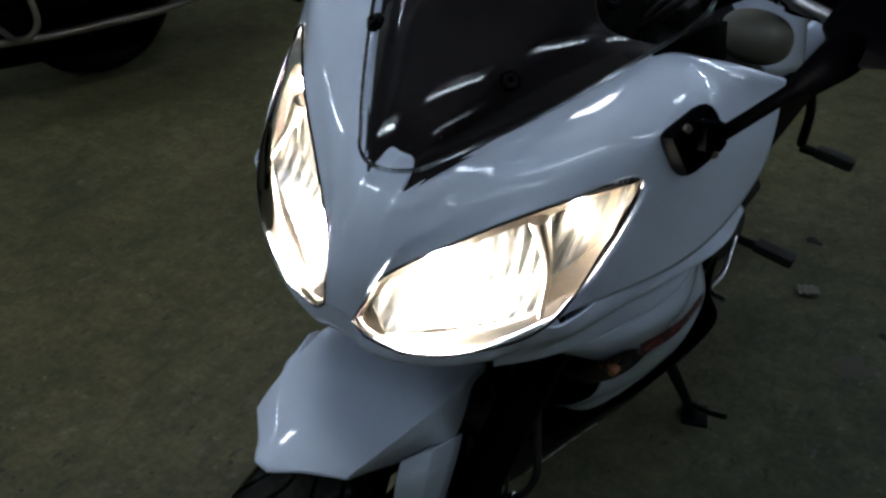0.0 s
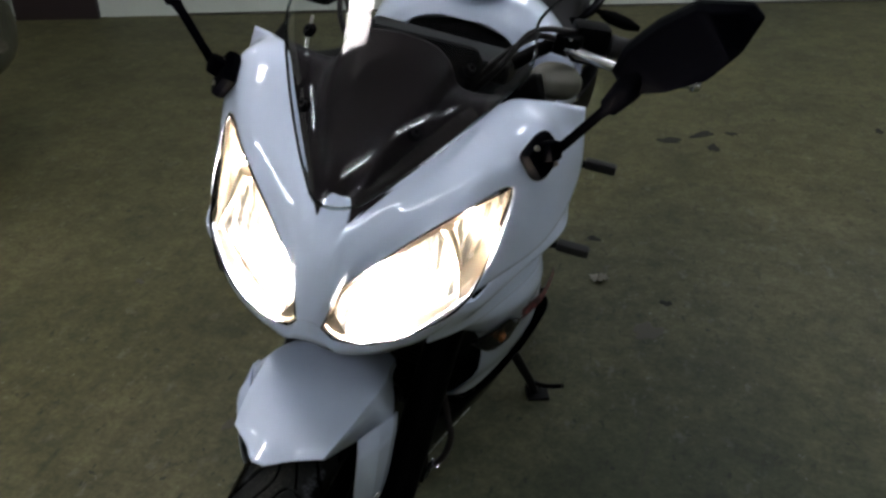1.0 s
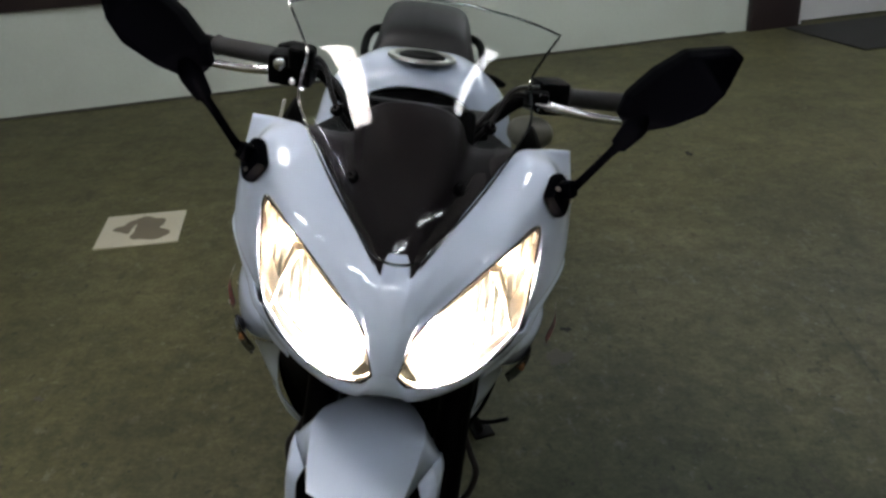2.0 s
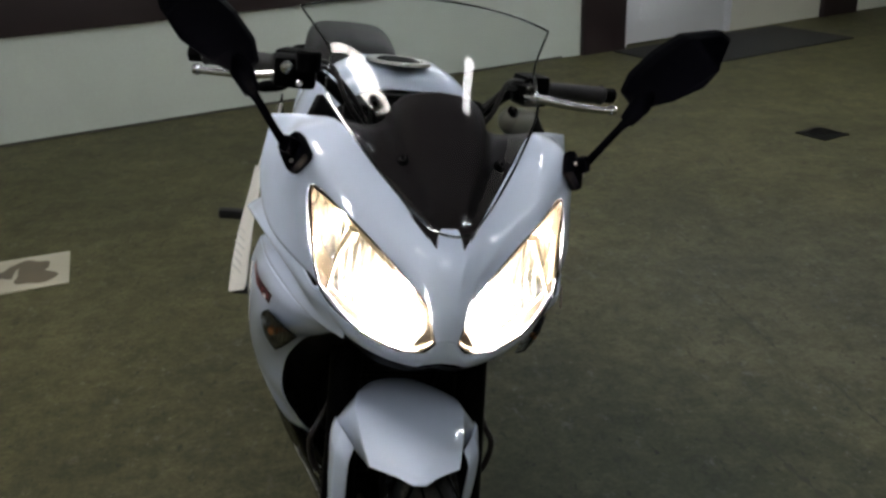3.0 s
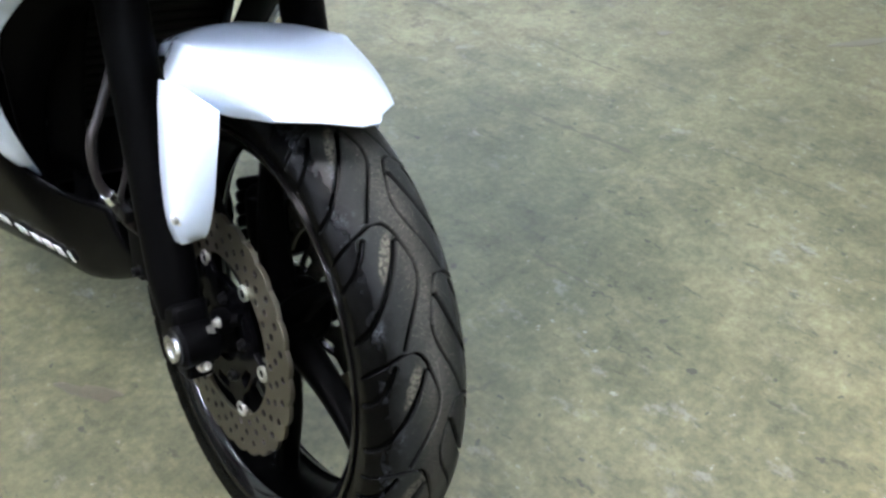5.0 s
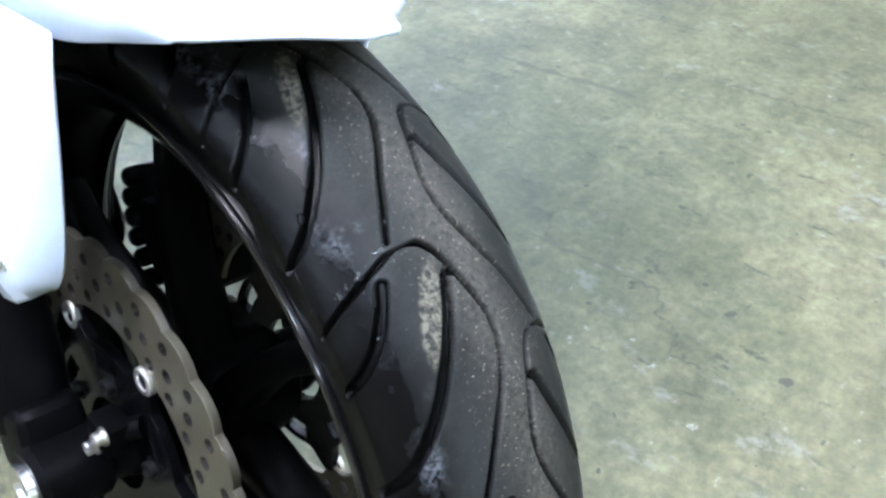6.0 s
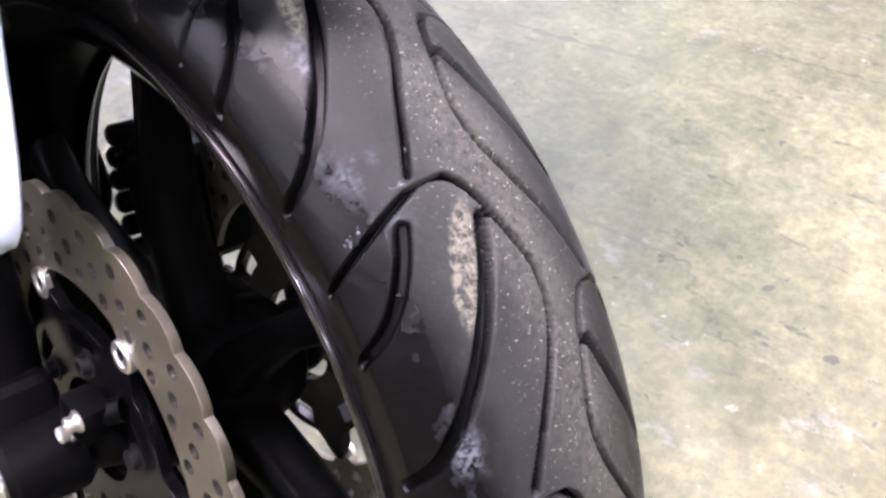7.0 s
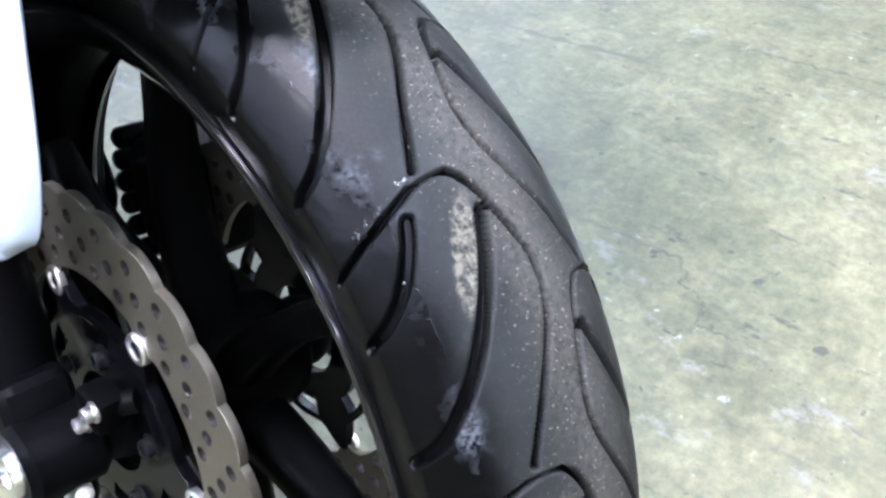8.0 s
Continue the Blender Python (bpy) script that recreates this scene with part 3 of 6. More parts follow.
def ceiling_lights():
    """Single-tube fluorescent fittings in rows, some dimmed or added to shape the light, and two panels."""
    for places, lamp, label in ((((-1.35, -1.5, 90), (-3.35, 0.3, 0), (3.4, 3.3, 0), (3.1, 4.5, 0), (4.6, 3.2, 0), (-2.0, 2.3, 0), (1.5, 3.3, 90)), TUBE, "white fluorescent fitting with one lit tube on the ceiling"),
                                (((0.65, -1.35, 90), (2.35, -1.15, 90), (4.4, -1.2, 90), (-0.4, 3.4, 90)), DIM_TUBE, "fluorescent fitting on the ceiling, its tube dimmed to balance the floor"),
                                (((0.5, -2.5, 90), (-1.5, -2.6, 90), (2.4, -2.4, 90)), FAINT_TUBE, "unseen fluorescent fitting with a faint tube, added for paint highlights")):
        made = None
        for x, y, turn in places:
            m = pose(x, y, CEILING, 0, 0, turn)
            if made:
                copy_thing(made, m)
                continue
            made = thing("ceiling_light", label, "ceiling light", m, "fluorescent ceiling lights")
            part("housing", box("housing", (0.2, 1.26, 0.05), DOORWHITE, (0, 0, -0.025), 0.008), made)
            part("tube", tube("tube", [(0, -0.59, -0.082), (0, 0.59, -0.082)], 0.018, lamp, 16), made, "lit fluorescent tube in an opal sleeve")
            for e in (-1, 1):
                part("lamp_holder", box("lamp_holder", (0.06, 0.02, 0.07), DOORWHITE, (0, e * 0.605, -0.08), 0.004), made)
    for x, y, w, d, mat in ((-0.75, 0.15, 0.55, 0.42, PANEL), (1.45, 0.36, 0.24, 0.52, DIM_PANEL)):
        made = thing("panel_light", "white ceiling panel light with a lit opal diffuser", "ceiling light", pose(x, y, CEILING), "ceiling panel lights")
        part("frame", join("frame", *[box("f", (0.03, d + 0.06, 0.05), DOORWHITE, (sx * (w / 2 + 0.015), 0, -0.025), 0.004) for sx in (-1, 1)], *[box("f", (w, 0.03, 0.05), DOORWHITE, (0, sy * (d / 2 + 0.015), -0.025), 0.004) for sy in (-1, 1)]), made)
        part("diffuser", box("diffuser", (w, d, 0.012), mat, (0, 0, -0.035)), made, "lit opal diffuser")


# ---- front wheel ----
SECTION_W, SECTION_H, SECTION_R = 0.0658, 0.0571, 0.2501  # half width, height and ring radius of the tyre section
S_GROOVE = [(4.1, -74), (2.5, -57), (0.6, -35.6), (-0.1, -26), (0.2, -18), (1.8, -11.4), (4.9, -6), (8.5, -1), (11.6, -2), (14.7, -8), (18.3, -17.3), (23.2, -28)]
SHORT_GROOVE = [(2.3, -38), (4.5, -43.1), (7, -51.5), (8.9, -61.7), (10.2, -75)]
LONG_GROOVE = [(3.9, -12), (7, -18.1), (10.7, -27), (13.9, -36.1), (16.7, -46.2), (19.3, -58.8), (20.7, -74)]
PITCH = 24.0


def tread_tyre(name, start=39.0, fine=(-40.0, 125.0), section=(SECTION_W, SECTION_H, SECTION_R), wide=1.0):
    """Road tyre whose tread grooves are cut into the mesh; angle 0 is the top, forward is positive."""
    w, h, ringr = section
    phi = np.concatenate([np.arange(fine[0], fine[1], 0.16), np.arange(fine[1], fine[0] + 360, 0.6)])
    sec = np.concatenate([np.linspace(-93, -82, 8)[:-1], np.linspace(-82, 82, 200), np.linspace(82, 104, 12)[1:]])
    P, A = np.meshgrid(phi, sec, indexing="ij")
    depth = np.zeros_like(P)
    crown = ringr + h
    for mirror in (1, -1):
        for path, half, deep in ((S_GROOVE, 0.0014, 0.0062), (SHORT_GROOVE, 0.0026, 0.0066), (LONG_GROOVE, 0.0027, 0.0068)):
            line = catmull(path, 40)
            base = start - (PITCH / 2 + 0.7 if mirror < 0 else 0)
            q = (P - base) % PITCH
            best = np.full(P.shape, 9.0)
            for shift in (0.0, PITCH):
                x = (q + shift) * math.pi / 180 * crown * 0.97
                y = A * mirror * math.pi / 180 * 0.0605
                for (a0, b0), (a1, b1) in zip(line[:-1], line[1:]):
                    ax, ay, bx, by = a0 * math.pi / 180 * crown * 0.97, b0 * math.pi / 180 * 0.0605, a1 * math.pi / 180 * crown * 0.97, b1 * math.pi / 180 * 0.0605
                    dx, dy = bx - ax, by - ay
                    t = np.clip(((x - ax) * dx + (y - ay) * dy) / (dx * dx + dy * dy), 0, 1)
                    best = np.minimum(best, np.hypot(x - ax - t * dx, y - ay - t * dy))
            cut = np.clip((half - best) / 0.0008 + 0.5, 0, 1)
            depth = np.maximum(depth, deep * cut * cut * (3 - 2 * cut))
    ar, pr = np.radians(A), np.radians(P)
    u = (w - depth * 0.9) * np.sin(ar)
    rho = ringr + (h - depth) * np.cos(ar)
    u = u * (1 - np.where(A > 0, 0.20, 0.19) * np.clip((np.abs(A) - 70) / 30, 0, 1.4))
    verts = np.stack([u, -rho * np.sin(pr), rho * np.cos(pr)], -1).reshape(-1, 3)
    n, k = P.shape
    i, j = np.meshgrid(np.arange(n), np.arange(k - 1), indexing="ij")
    i2 = (i + 1) % n
    faces = np.stack([i * k + j, i * k + j + 1, i2 * k + j + 1, i2 * k + j], -1).reshape(-1, 4)
    me = bpy.data.meshes.new(name)
    me.from_pydata(verts, [], faces)
    me.materials.append(TYRE)
    uv = me.uv_layers.new(name="UVMap")
    idx = np.empty(len(me.loops), dtype=np.int32)
    me.loops.foreach_get("vertex_index", idx)
    flat = np.stack([P.ravel() / 360, (A.ravel() + 128) / 256], -1)[idx]
    uv.data.foreach_set("uv", flat.ravel().astype(np.float32))
    cut_in = me.attributes.new("groove", "FLOAT", "POINT")
    cut_in.data.foreach_set("value", np.clip(depth.ravel() / 0.004, 0, 1).astype(np.float32))
    me.polygons.foreach_set("use_smooth", [True] * len(me.polygons))
    me.update()
    return me


def wheel_rim(name, half, outer, tuck=0.0):
    """Cast rim: a barrel with two lips, and a hub."""
    o, h, g = outer, half, half - tuck
    prof = [(-h, o), (-h - 0.003, o + 0.004), (-h - 0.006, o + 0.002), (-h - 0.0065, o - 0.003), (-h - 0.004, o - 0.006), (-h + 0.004, o - 0.010), (-h + 0.016, o - 0.013), (-0.012, o - 0.020), (0.012, o - 0.020), (g - 0.016, o - 0.013), (g - 0.004, o - 0.010), (g + 0.004, o - 0.006), (g + 0.0065, o - 0.003), (g + 0.006, o + 0.002), (g + 0.003, o + 0.004), (g, o), (g - 0.012, o - 0.005), (0.014, o - 0.012), (-0.014, o - 0.012), (-h + 0.012, o - 0.005)]
    meshes = [lathe("barrel", prof, RIMBLACK, 120, "x", closed=True)]
    meshes.append(lathe("hub", [(-0.055, 0.018), (-0.055, 0.030), (-0.045, 0.040), (-0.02, 0.046), (0.02, 0.046), (0.045, 0.040), (0.055, 0.030), (0.055, 0.018)], RIMBLACK, 40))
    return join(name, *meshes)


def wheel_spoke(outer):
    """One tapered cast spoke, standing up from the hub."""
    bm = bmesh.new()
    rows = []
    for s in np.linspace(0, 1, 9):
        r = 0.040 + s * (outer - 0.016 - 0.040)
        wd = 0.016 - 0.008 * math.sin(s * math.pi * 0.55) + 0.010 * max(0, s - 0.8) * 5
        th = 0.020 - 0.008 * s
        sweep = 0.014 * math.sin(s * math.pi)
        rows.append([bm.verts.new((x * th, y * wd + sweep, r)) for x, y in ((-1, -0.6), (-0.6, -1), (0.6, -1), (1, -0.6), (1, 0.6), (0.6, 1), (-0.6, 1), (-1, 0.6))])
    for a, b in zip(rows[:-1], rows[1:]):
        for q in range(8):
            bm.faces.new((a[q], a[(q + 1) % 8], b[(q + 1) % 8], b[q]))
    bmesh.ops.recalc_face_normals(bm, faces=bm.faces)
    for f in bm.faces:
        f.smooth = True
    me = bpy.data.meshes.new("spoke")
    bm.to_mesh(me)
    bm.free()
    me.materials.append(RIMBLACK)
    return me


def add_spokes(wheel, outer, count=6):
    me = wheel_spoke(outer)
    for i in range(count):
        part("spoke", me, wheel, "", Matrix.Rotation(2 * math.pi * i / count + radians(50), 4, "X"))


BUTTON_PHASE = radians(207)


def brake_disc(radius=0.1495, petals=28):
    """Wave-edged floating disc with drilled holes, in the plane of the wheel."""
    out, inn = [], []
    for i in range(petals * 10):
        t = 2 * math.pi * i / (petals * 10)
        k = abs(math.sin(petals * t / 2))
        out.append(((radius - 0.0045 + 0.0045 * k ** 0.8) * math.cos(t), (radius - 0.0045 + 0.0045 * k ** 0.8) * math.sin(t)))
    for i in range(240):
        t = 2 * math.pi * i / 240
        r = 0.100 - 0.011 * max(0, math.cos(6 * (t - BUTTON_PHASE))) ** 7
        inn.append((r * math.cos(t), r * math.sin(t)))
    holes = [inn]
    for i in range(28):
        for r, o in ((0.1085, 0.0), (0.1210, 0.5), (0.1345, 0.0)):
            t = 2 * math.pi * (i + o + 0.18 * (r - 0.1085) / 0.026) / 28
            holes.append(ring(r * math.cos(t), r * math.sin(t), 0.0049, 12))
    me = plate("disc", out, holes, 0.0046, DISC, 0.0004)
    me.materials.append(HOLEWALL)
    # hole walls get a dark colour: shade inside the holes, and brake dust
    for f in me.polygons:
        if abs(f.normal.z) < 0.9 and 0.104 < math.hypot(f.center.x, f.center.y) < 0.1375:
            f.material_index = 1
    return me


def slot(t, inner=0.056, outer=0.070, half=0.24):
    """A curved slot through the carrier, centred at angle t."""
    arc = np.linspace(-half, half, 9)
    return [(outer * math.cos(t + q), outer * math.sin(t + q)) for q in arc] + [(inner * math.cos(t + q), inner * math.sin(t + q)) for q in arc[::-1]]


def disc_carrier():
    out = []
    for i in range(200):
        t = 2 * math.pi * i / 200
        k = max(0, math.cos(6 * (t - BUTTON_PHASE))) ** 3
        r = 0.074 + 0.020 * k
        out.append((r * math.cos(t), r * math.sin(t)))
    return plate("disc_carrier", out, [ring(0, 0, 0.034, 40)] + [slot(radians(60 * i + 27) + BUTTON_PHASE) for i in range(6)], 0.006, GLOSSBLACK, 0.0008)


STEER = pose(-0.002, 0, 0.3054, 0, 0, -4.33)


def front_wheel(bike):
    wheel = part("front_wheel", wheel_rim("front_wheel", 0.0440, 0.2375, 0.004), bike, "black cast front wheel", STEER)
    add_spokes(wheel, 0.237)
    lip = [(0.0490, 0.2440), (0.0535, 0.2440), (0.0558, 0.2428), (0.0562, 0.2402), (0.0545, 0.2372), (0.0500, 0.2300), (0.0440, 0.2222), (0.0405, 0.2205), (0.0405, 0.2225), (0.0470, 0.2310), (0.0490, 0.2440)]
    for s, tuck in ((-1, -0.0022), (1, -0.009)):
        part("rim_lip", lathe("rim_lip", [(s * a, r) for a, r in lip], RIMLIP, 160), wheel, "satin black rim lip with a bright worn edge", pose(tuck, 0, 0))
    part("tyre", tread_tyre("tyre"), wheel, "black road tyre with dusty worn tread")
    rnd = random.Random(11)
    bm = bmesh.new()
    bmesh.ops.create_icosphere(bm, subdivisions=2, radius=1.0)
    bead = bpy.data.meshes.new("droplet")
    bm.to_mesh(bead)
    bm.free()
    bead.materials.append(DROPLET)
    bead.polygons.foreach_set("use_smooth", [True] * len(bead.polygons))
    arm = catmull(S_GROOVE, 111)
    for i in range(30):
        p0, s0 = arm[int(10 * (rnd.uniform(0.9, 2.4) if i < 22 else rnd.uniform(0.6, 9.0)))]
        t = radians(p0 + 39 + (-0.9 if i < 22 else rnd.uniform(-5, 5)) + rnd.uniform(-0.4, 0.3))
        u = radians(s0 + rnd.uniform(-1.5, 1.5))
        rho = SECTION_R + SECTION_H * math.cos(u)
        size = rnd.uniform(0.0004, 0.0010)
        part("droplet", bead, wheel, "tiny water bead", Matrix.Translation((SECTION_W * math.sin(u), -rho * math.sin(t), rho * math.cos(t))) @ Matrix.Scale(size, 4))
    flat = Matrix.Rotation(radians(90), 4, "Y")
    disc_me, carrier_me = brake_disc(), disc_carrier()
    button = lathe("disc_button", [(0, 0), (0, 0.0095), (0.0035, 0.0095), (0.0045, 0.0085), (0.0045, 0.006), (0.002, 0.0055), (0.002, 0)], BOLT, 24)
    for s in (-1, 1):
        d = part("brake_disc", disc_me, wheel, "worn steel wave brake disc", Matrix.Translation((s * 0.0725, 0, 0)) @ flat)
        part("disc_carrier", carrier_me, d, "black disc carrier", pose(0, 0, -0.0005))
        for i in range(6):
            t = BUTTON_PHASE + 2 * math.pi * i / 6
            side = 1 if s > 0 else -1
            part("disc_button", button, d, "", Matrix.Translation((0.0915 * math.cos(t), 0.0915 * math.sin(t), 0.001 * side)) @ Matrix.Rotation(radians(-90 * side), 4, "Y"))
        for i in range(5):
            t = 2 * math.pi * (i + 0.5) / 5
            part("disc_bolt", bolt("disc_bolt", 0.006, 0.007, DARKMETAL), d, "", Matrix.Translation((0.05 * math.cos(t), 0.05 * math.sin(t), 0.003 * side)) @ Matrix.Rotation(radians(-90 * side), 4, "Y"))
    part("axle", tube("axle", [(-0.128, 0, 0), (0.128, 0, 0)], 0.0125, DARKMETAL, 20), wheel)
    for s in (-1, 1):
        part("wheel_spacer", lathe("wheel_spacer", [(s * 0.056, 0.014), (s * 0.056, 0.024), (s * 0.068, 0.026), (s * 0.085, 0.021), (s * 0.09, 0.014)], BLACK, 32), wheel)
    part("tyre_valve", tube("tyre_valve", [(0, 0.0, 0.198), (0.004, 0, 0.168)], 0.0045, RUBBER, 10), wheel)


def front_fork(bike):
    rake = radians(24.5)
    d = Vector((0, math.sin(rake), math.cos(rake)))
    for s in (-1, 1):
        foot = Vector((s * 0.112, 0.040, 0.02))
        legm = [tube("leg", [foot + d * a for a in (-0.005, 0.03, 0.06, 0.2, 0.36, 0.40, 0.405)], [0.024, 0.028, 0.0285, 0.0285, 0.0285, 0.030, 0.026], FORKBLACK, 24)]
        legm.append(moved(lathe("lug", [(-0.022, 0.012), (-0.024, 0.022), (-0.019, 0.0265), (0.019, 0.0265), (0.024, 0.022), (0.022, 0.012)], FORKBLACK, 36), Matrix.Translation((s * 0.112, 0.0, 0.0))))
        legm.append(moved(box("web", (0.044, 0.052, 0.055), FORKBLACK, (0, 0, 0), 0.012, 3), Matrix.Translation((s * 0.112, 0.026, 0.012)) @ Matrix.Rotation(-0.35, 4, "X")))
        legm.append(moved(box("ear", (0.034, 0.03, 0.034), FORKBLACK, (0, 0, 0), 0.008, 3), Matrix.Translation((s * 0.112, -0.004, -0.024))))
        leg = part("fork_leg", join("fork_leg", *legm), bike, "black telescopic fork leg", STEER)
        part("stanchion", tube("stanchion", [foot + d * 0.36, foot + d * 0.66], 0.0205, CHROME, 24), leg, "chromed fork tube")
        part("axle_cap", lathe("axle_cap", [(s * 0.118, 0.0), (s * 0.1385, 0.0), (s * 0.1385, 0.008), (s * 0.1415, 0.010), (s * 0.1415, 0.0165), (s * 0.128, 0.0175), (s * 0.118, 0.0175)], SILVER, 28), leg)
        part("pinch_bolt", moved(bolt("pinch_bolt", 0.0062, 0.012, BOLT, "y"), Matrix.Rotation(math.pi, 4, "Z")), leg, "zinc pinch bolt", pose(s * 0.110, -0.017, -0.022, -25))
        # caliper behind the leg
        cal = [box("body", (0.066, 0.085, 0.092), BLACK, (s * 0.008, 0, 0), 0.018, 3), box("bridge", (0.07, 0.05, 0.07), BLACK, (0, -0.008, 0), 0.008, 2), box("back", (0.048, 0.07, 0.094), BLACK, (0, 0.024, 0), 0.030, 4)]
        c = part("brake_caliper", join("brake_caliper", *cal), bike, "black ribbed brake caliper", STEER @ Matrix.Translation((s * 0.074, 0.146, 0.043)) @ Matrix.Rotation(-0.25, 4, "X"))
        for i in range(6):
            part("rib", tube("rib", [(x, 0.035 + 0.018 * (1 - ((i - 2.5) / 3.4) ** 2), -0.047 + 0.0185 * i) for x in (-0.030, -0.027, 0.027, 0.030)], [0.006, 0.0088, 0.0088, 0.006], BLACK, 12), c)
        for z in (-0.03, 0.03):
            part("caliper_bolt", bolt("caliper_bolt", 0.006, 0.01, DARKMETAL), leg, "", Matrix.Translation((s * 0.115, 0.150 + z * 0.25, 0.045 + z)) @ (Matrix.Rotation(math.pi, 4, "Z") if s < 0 else Matrix()))
        part("brake_hose", tube("brake_hose", [(s * 0.085, 0.20, 0.40), (s * 0.115, 0.185, 0.30), (s * 0.148, 0.165, 0.222), (s * 0.164, 0.153, 0.190), (s * 0.158, 0.153, 0.144), (s * 0.142, 0.154, 0.114), (s * 0.125, 0.155, 0.081), (s * 0.105, 0.150, 0.060)], 0.0055, HOSE, 10, 40), leg, "grey-black rubber brake hose")
        part("sensor_wire", tube("sensor_wire", [(s * 0.10, 0.18, 0.34), (s * 0.120, 0.158, 0.224), (s * 0.124, 0.155, 0.152), (s * 0.131, 0.155, 0.112), (s * 0.118, 0.150, 0.07)], 0.0032, HOSE, 8, 30), leg)
        part("hose_clip", tube("hose_clip", [(s * 0.148, 0.153, 0.124), (s * 0.141, 0.154, 0.112)], 0.0078, SILVER, 12), leg, "bright crimped hose end")
        part("banjo_bolt", tube("banjo_bolt", [(s * 0.122, 0.154, 0.090), (s * 0.136, 0.152, 0.094)], 0.0085, DARKMETAL, 6), leg)
        part("hose_bracket", box("hose_bracket", (0.012, 0.030, 0.016), DARKMETAL, (s * 0.132, 0.145, 0.100), 0.003), leg)
    sensor = part("speed_sensor", join("speed_sensor", box("b", (0.020, 0.026, 0.022), BLACK, (-0.092, -0.026, 0.040), 0.005), tube("n", [(-0.092, -0.028, 0.040), (-0.078, -0.040, 0.046)], 0.007, BLACK, 12)), bike, "black wheel speed sensor", STEER)
    for y, z in ((-0.034, 0.046), (-0.022, 0.030)):
        part("sensor_bolt", moved(bolt("sensor_bolt", 0.0046, 0.007), Matrix.Rotation(math.pi, 4, "Z")), sensor, "bright sensor bolt", pose(-0.100, y, z))
    yokes = [box("yoke", (0.26, 0.075, 0.035), DARKMETAL, (0, 0, 0), 0.012, 3)]
    part("lower_yoke", yokes[0], bike, "", STEER @ Matrix.Translation(d * 0.50 + Vector((0, 0.045, 0.02))) @ Matrix.Rotation(-rake, 4, "X"))


def fender(bike):
    """White front mudguard: a creased crown with a pointed front edge and a folded leg down each fork slider."""
    rows = [[(0, -0.157, 0.322), (0.030, -0.132, 0.3165), (0.050, -0.115, 0.313), (0.068, -0.100, 0.310), (0.0687, -0.0985, 0.308)],
            [(0, -0.115, 0.3345), (0.030, -0.100, 0.332), (0.054, -0.088, 0.327), (0.073, -0.078, 0.319), (0.0755, -0.068, 0.300)],
            [(0, -0.060, 0.342), (0.033, -0.052, 0.340), (0.060, -0.045, 0.336), (0.080, -0.040, 0.3285), (0.087, -0.026, 0.291)],
            [(0, -0.010, 0.3455), (0.035, -0.006, 0.344), (0.064, 0.000, 0.341), (0.085, 0.005, 0.336), (0.104, 0.008, 0.304)],
            [(0, 0.035, 0.3455), (0.035, 0.035, 0.344), (0.065, 0.033, 0.342), (0.087, 0.030, 0.338), (0.1135, 0.032, 0.305)],
            [(0, 0.080, 0.340), (0.033, 0.080, 0.338), (0.060, 0.078, 0.335), (0.082, 0.076, 0.328), (0.098, 0.074, 0.302)],
            [(0, 0.122, 0.328), (0.028, 0.122, 0.326), (0.052, 0.121, 0.321), (0.070, 0.121, 0.312), (0.076, 0.121, 0.297)],
            [(0, 0.175, 0.305), (0.025, 0.175, 0.303), (0.045, 0.174, 0.298), (0.060, 0.172, 0.290), (0.064, 0.170, 0.278)]]
    rows = [[*catmull([(-r[1][0], *r[1][1:]), *r[:4]], 41)[10::3], r[4]] for r in rows]
    rows[0][1:4] = [p + np.array((0, -d, 0)) for p, d in zip(rows[0][1:4], (0.0035, 0.003, 0.001))]
    guard = part("front_fender", patch("front_fender", rows, WHITE, 60, 24, both=True, straight=True), bike, "white gloss front mudguard", STEER @ pose(-0.015, 0, 0), thick=0.003)
    leg = [[(0.086, -0.027, 0.2925), (0.103, 0.004, 0.304), (0.1125, 0.028, 0.306), (0.113, 0.046, 0.301)],
           [(0.093, -0.040, 0.277), (0.111, -0.008, 0.286), (0.1165, 0.022, 0.289), (0.118, 0.037, 0.288)],
           [(0.094, -0.041, 0.258), (0.1135, -0.013, 0.262), (0.1180, 0.018, 0.265), (0.1195, 0.034, 0.265)],
           [(0.093, -0.034, 0.200), (0.1125, -0.008, 0.202), (0.1165, 0.014, 0.203), (0.1180, 0.033, 0.203)],
           [(0.092, -0.020, 0.156), (0.108, 0.0, 0.154), (0.1120, 0.014, 0.152), (0.1135, 0.030, 0.152)],
           [(0.092, 0.002, 0.138), (0.099, 0.010, 0.130), (0.103, 0.016, 0.125), (0.106, 0.026, 0.125)]]
    for s in (-1, 1):
        part("fender_leg", patch("fender_leg", leg, WHITE, 40, 24, side=s, straight=True), guard, "", thick=0.003)
        part("fender_bolt", bolt("fender_bolt", 0.0065, 0.007), guard, "", Matrix.Translation((s * 0.1115, 0.010, 0.161)) @ (Matrix.Rotation(math.pi, 4, "Z") if s < 0 else Matrix()))


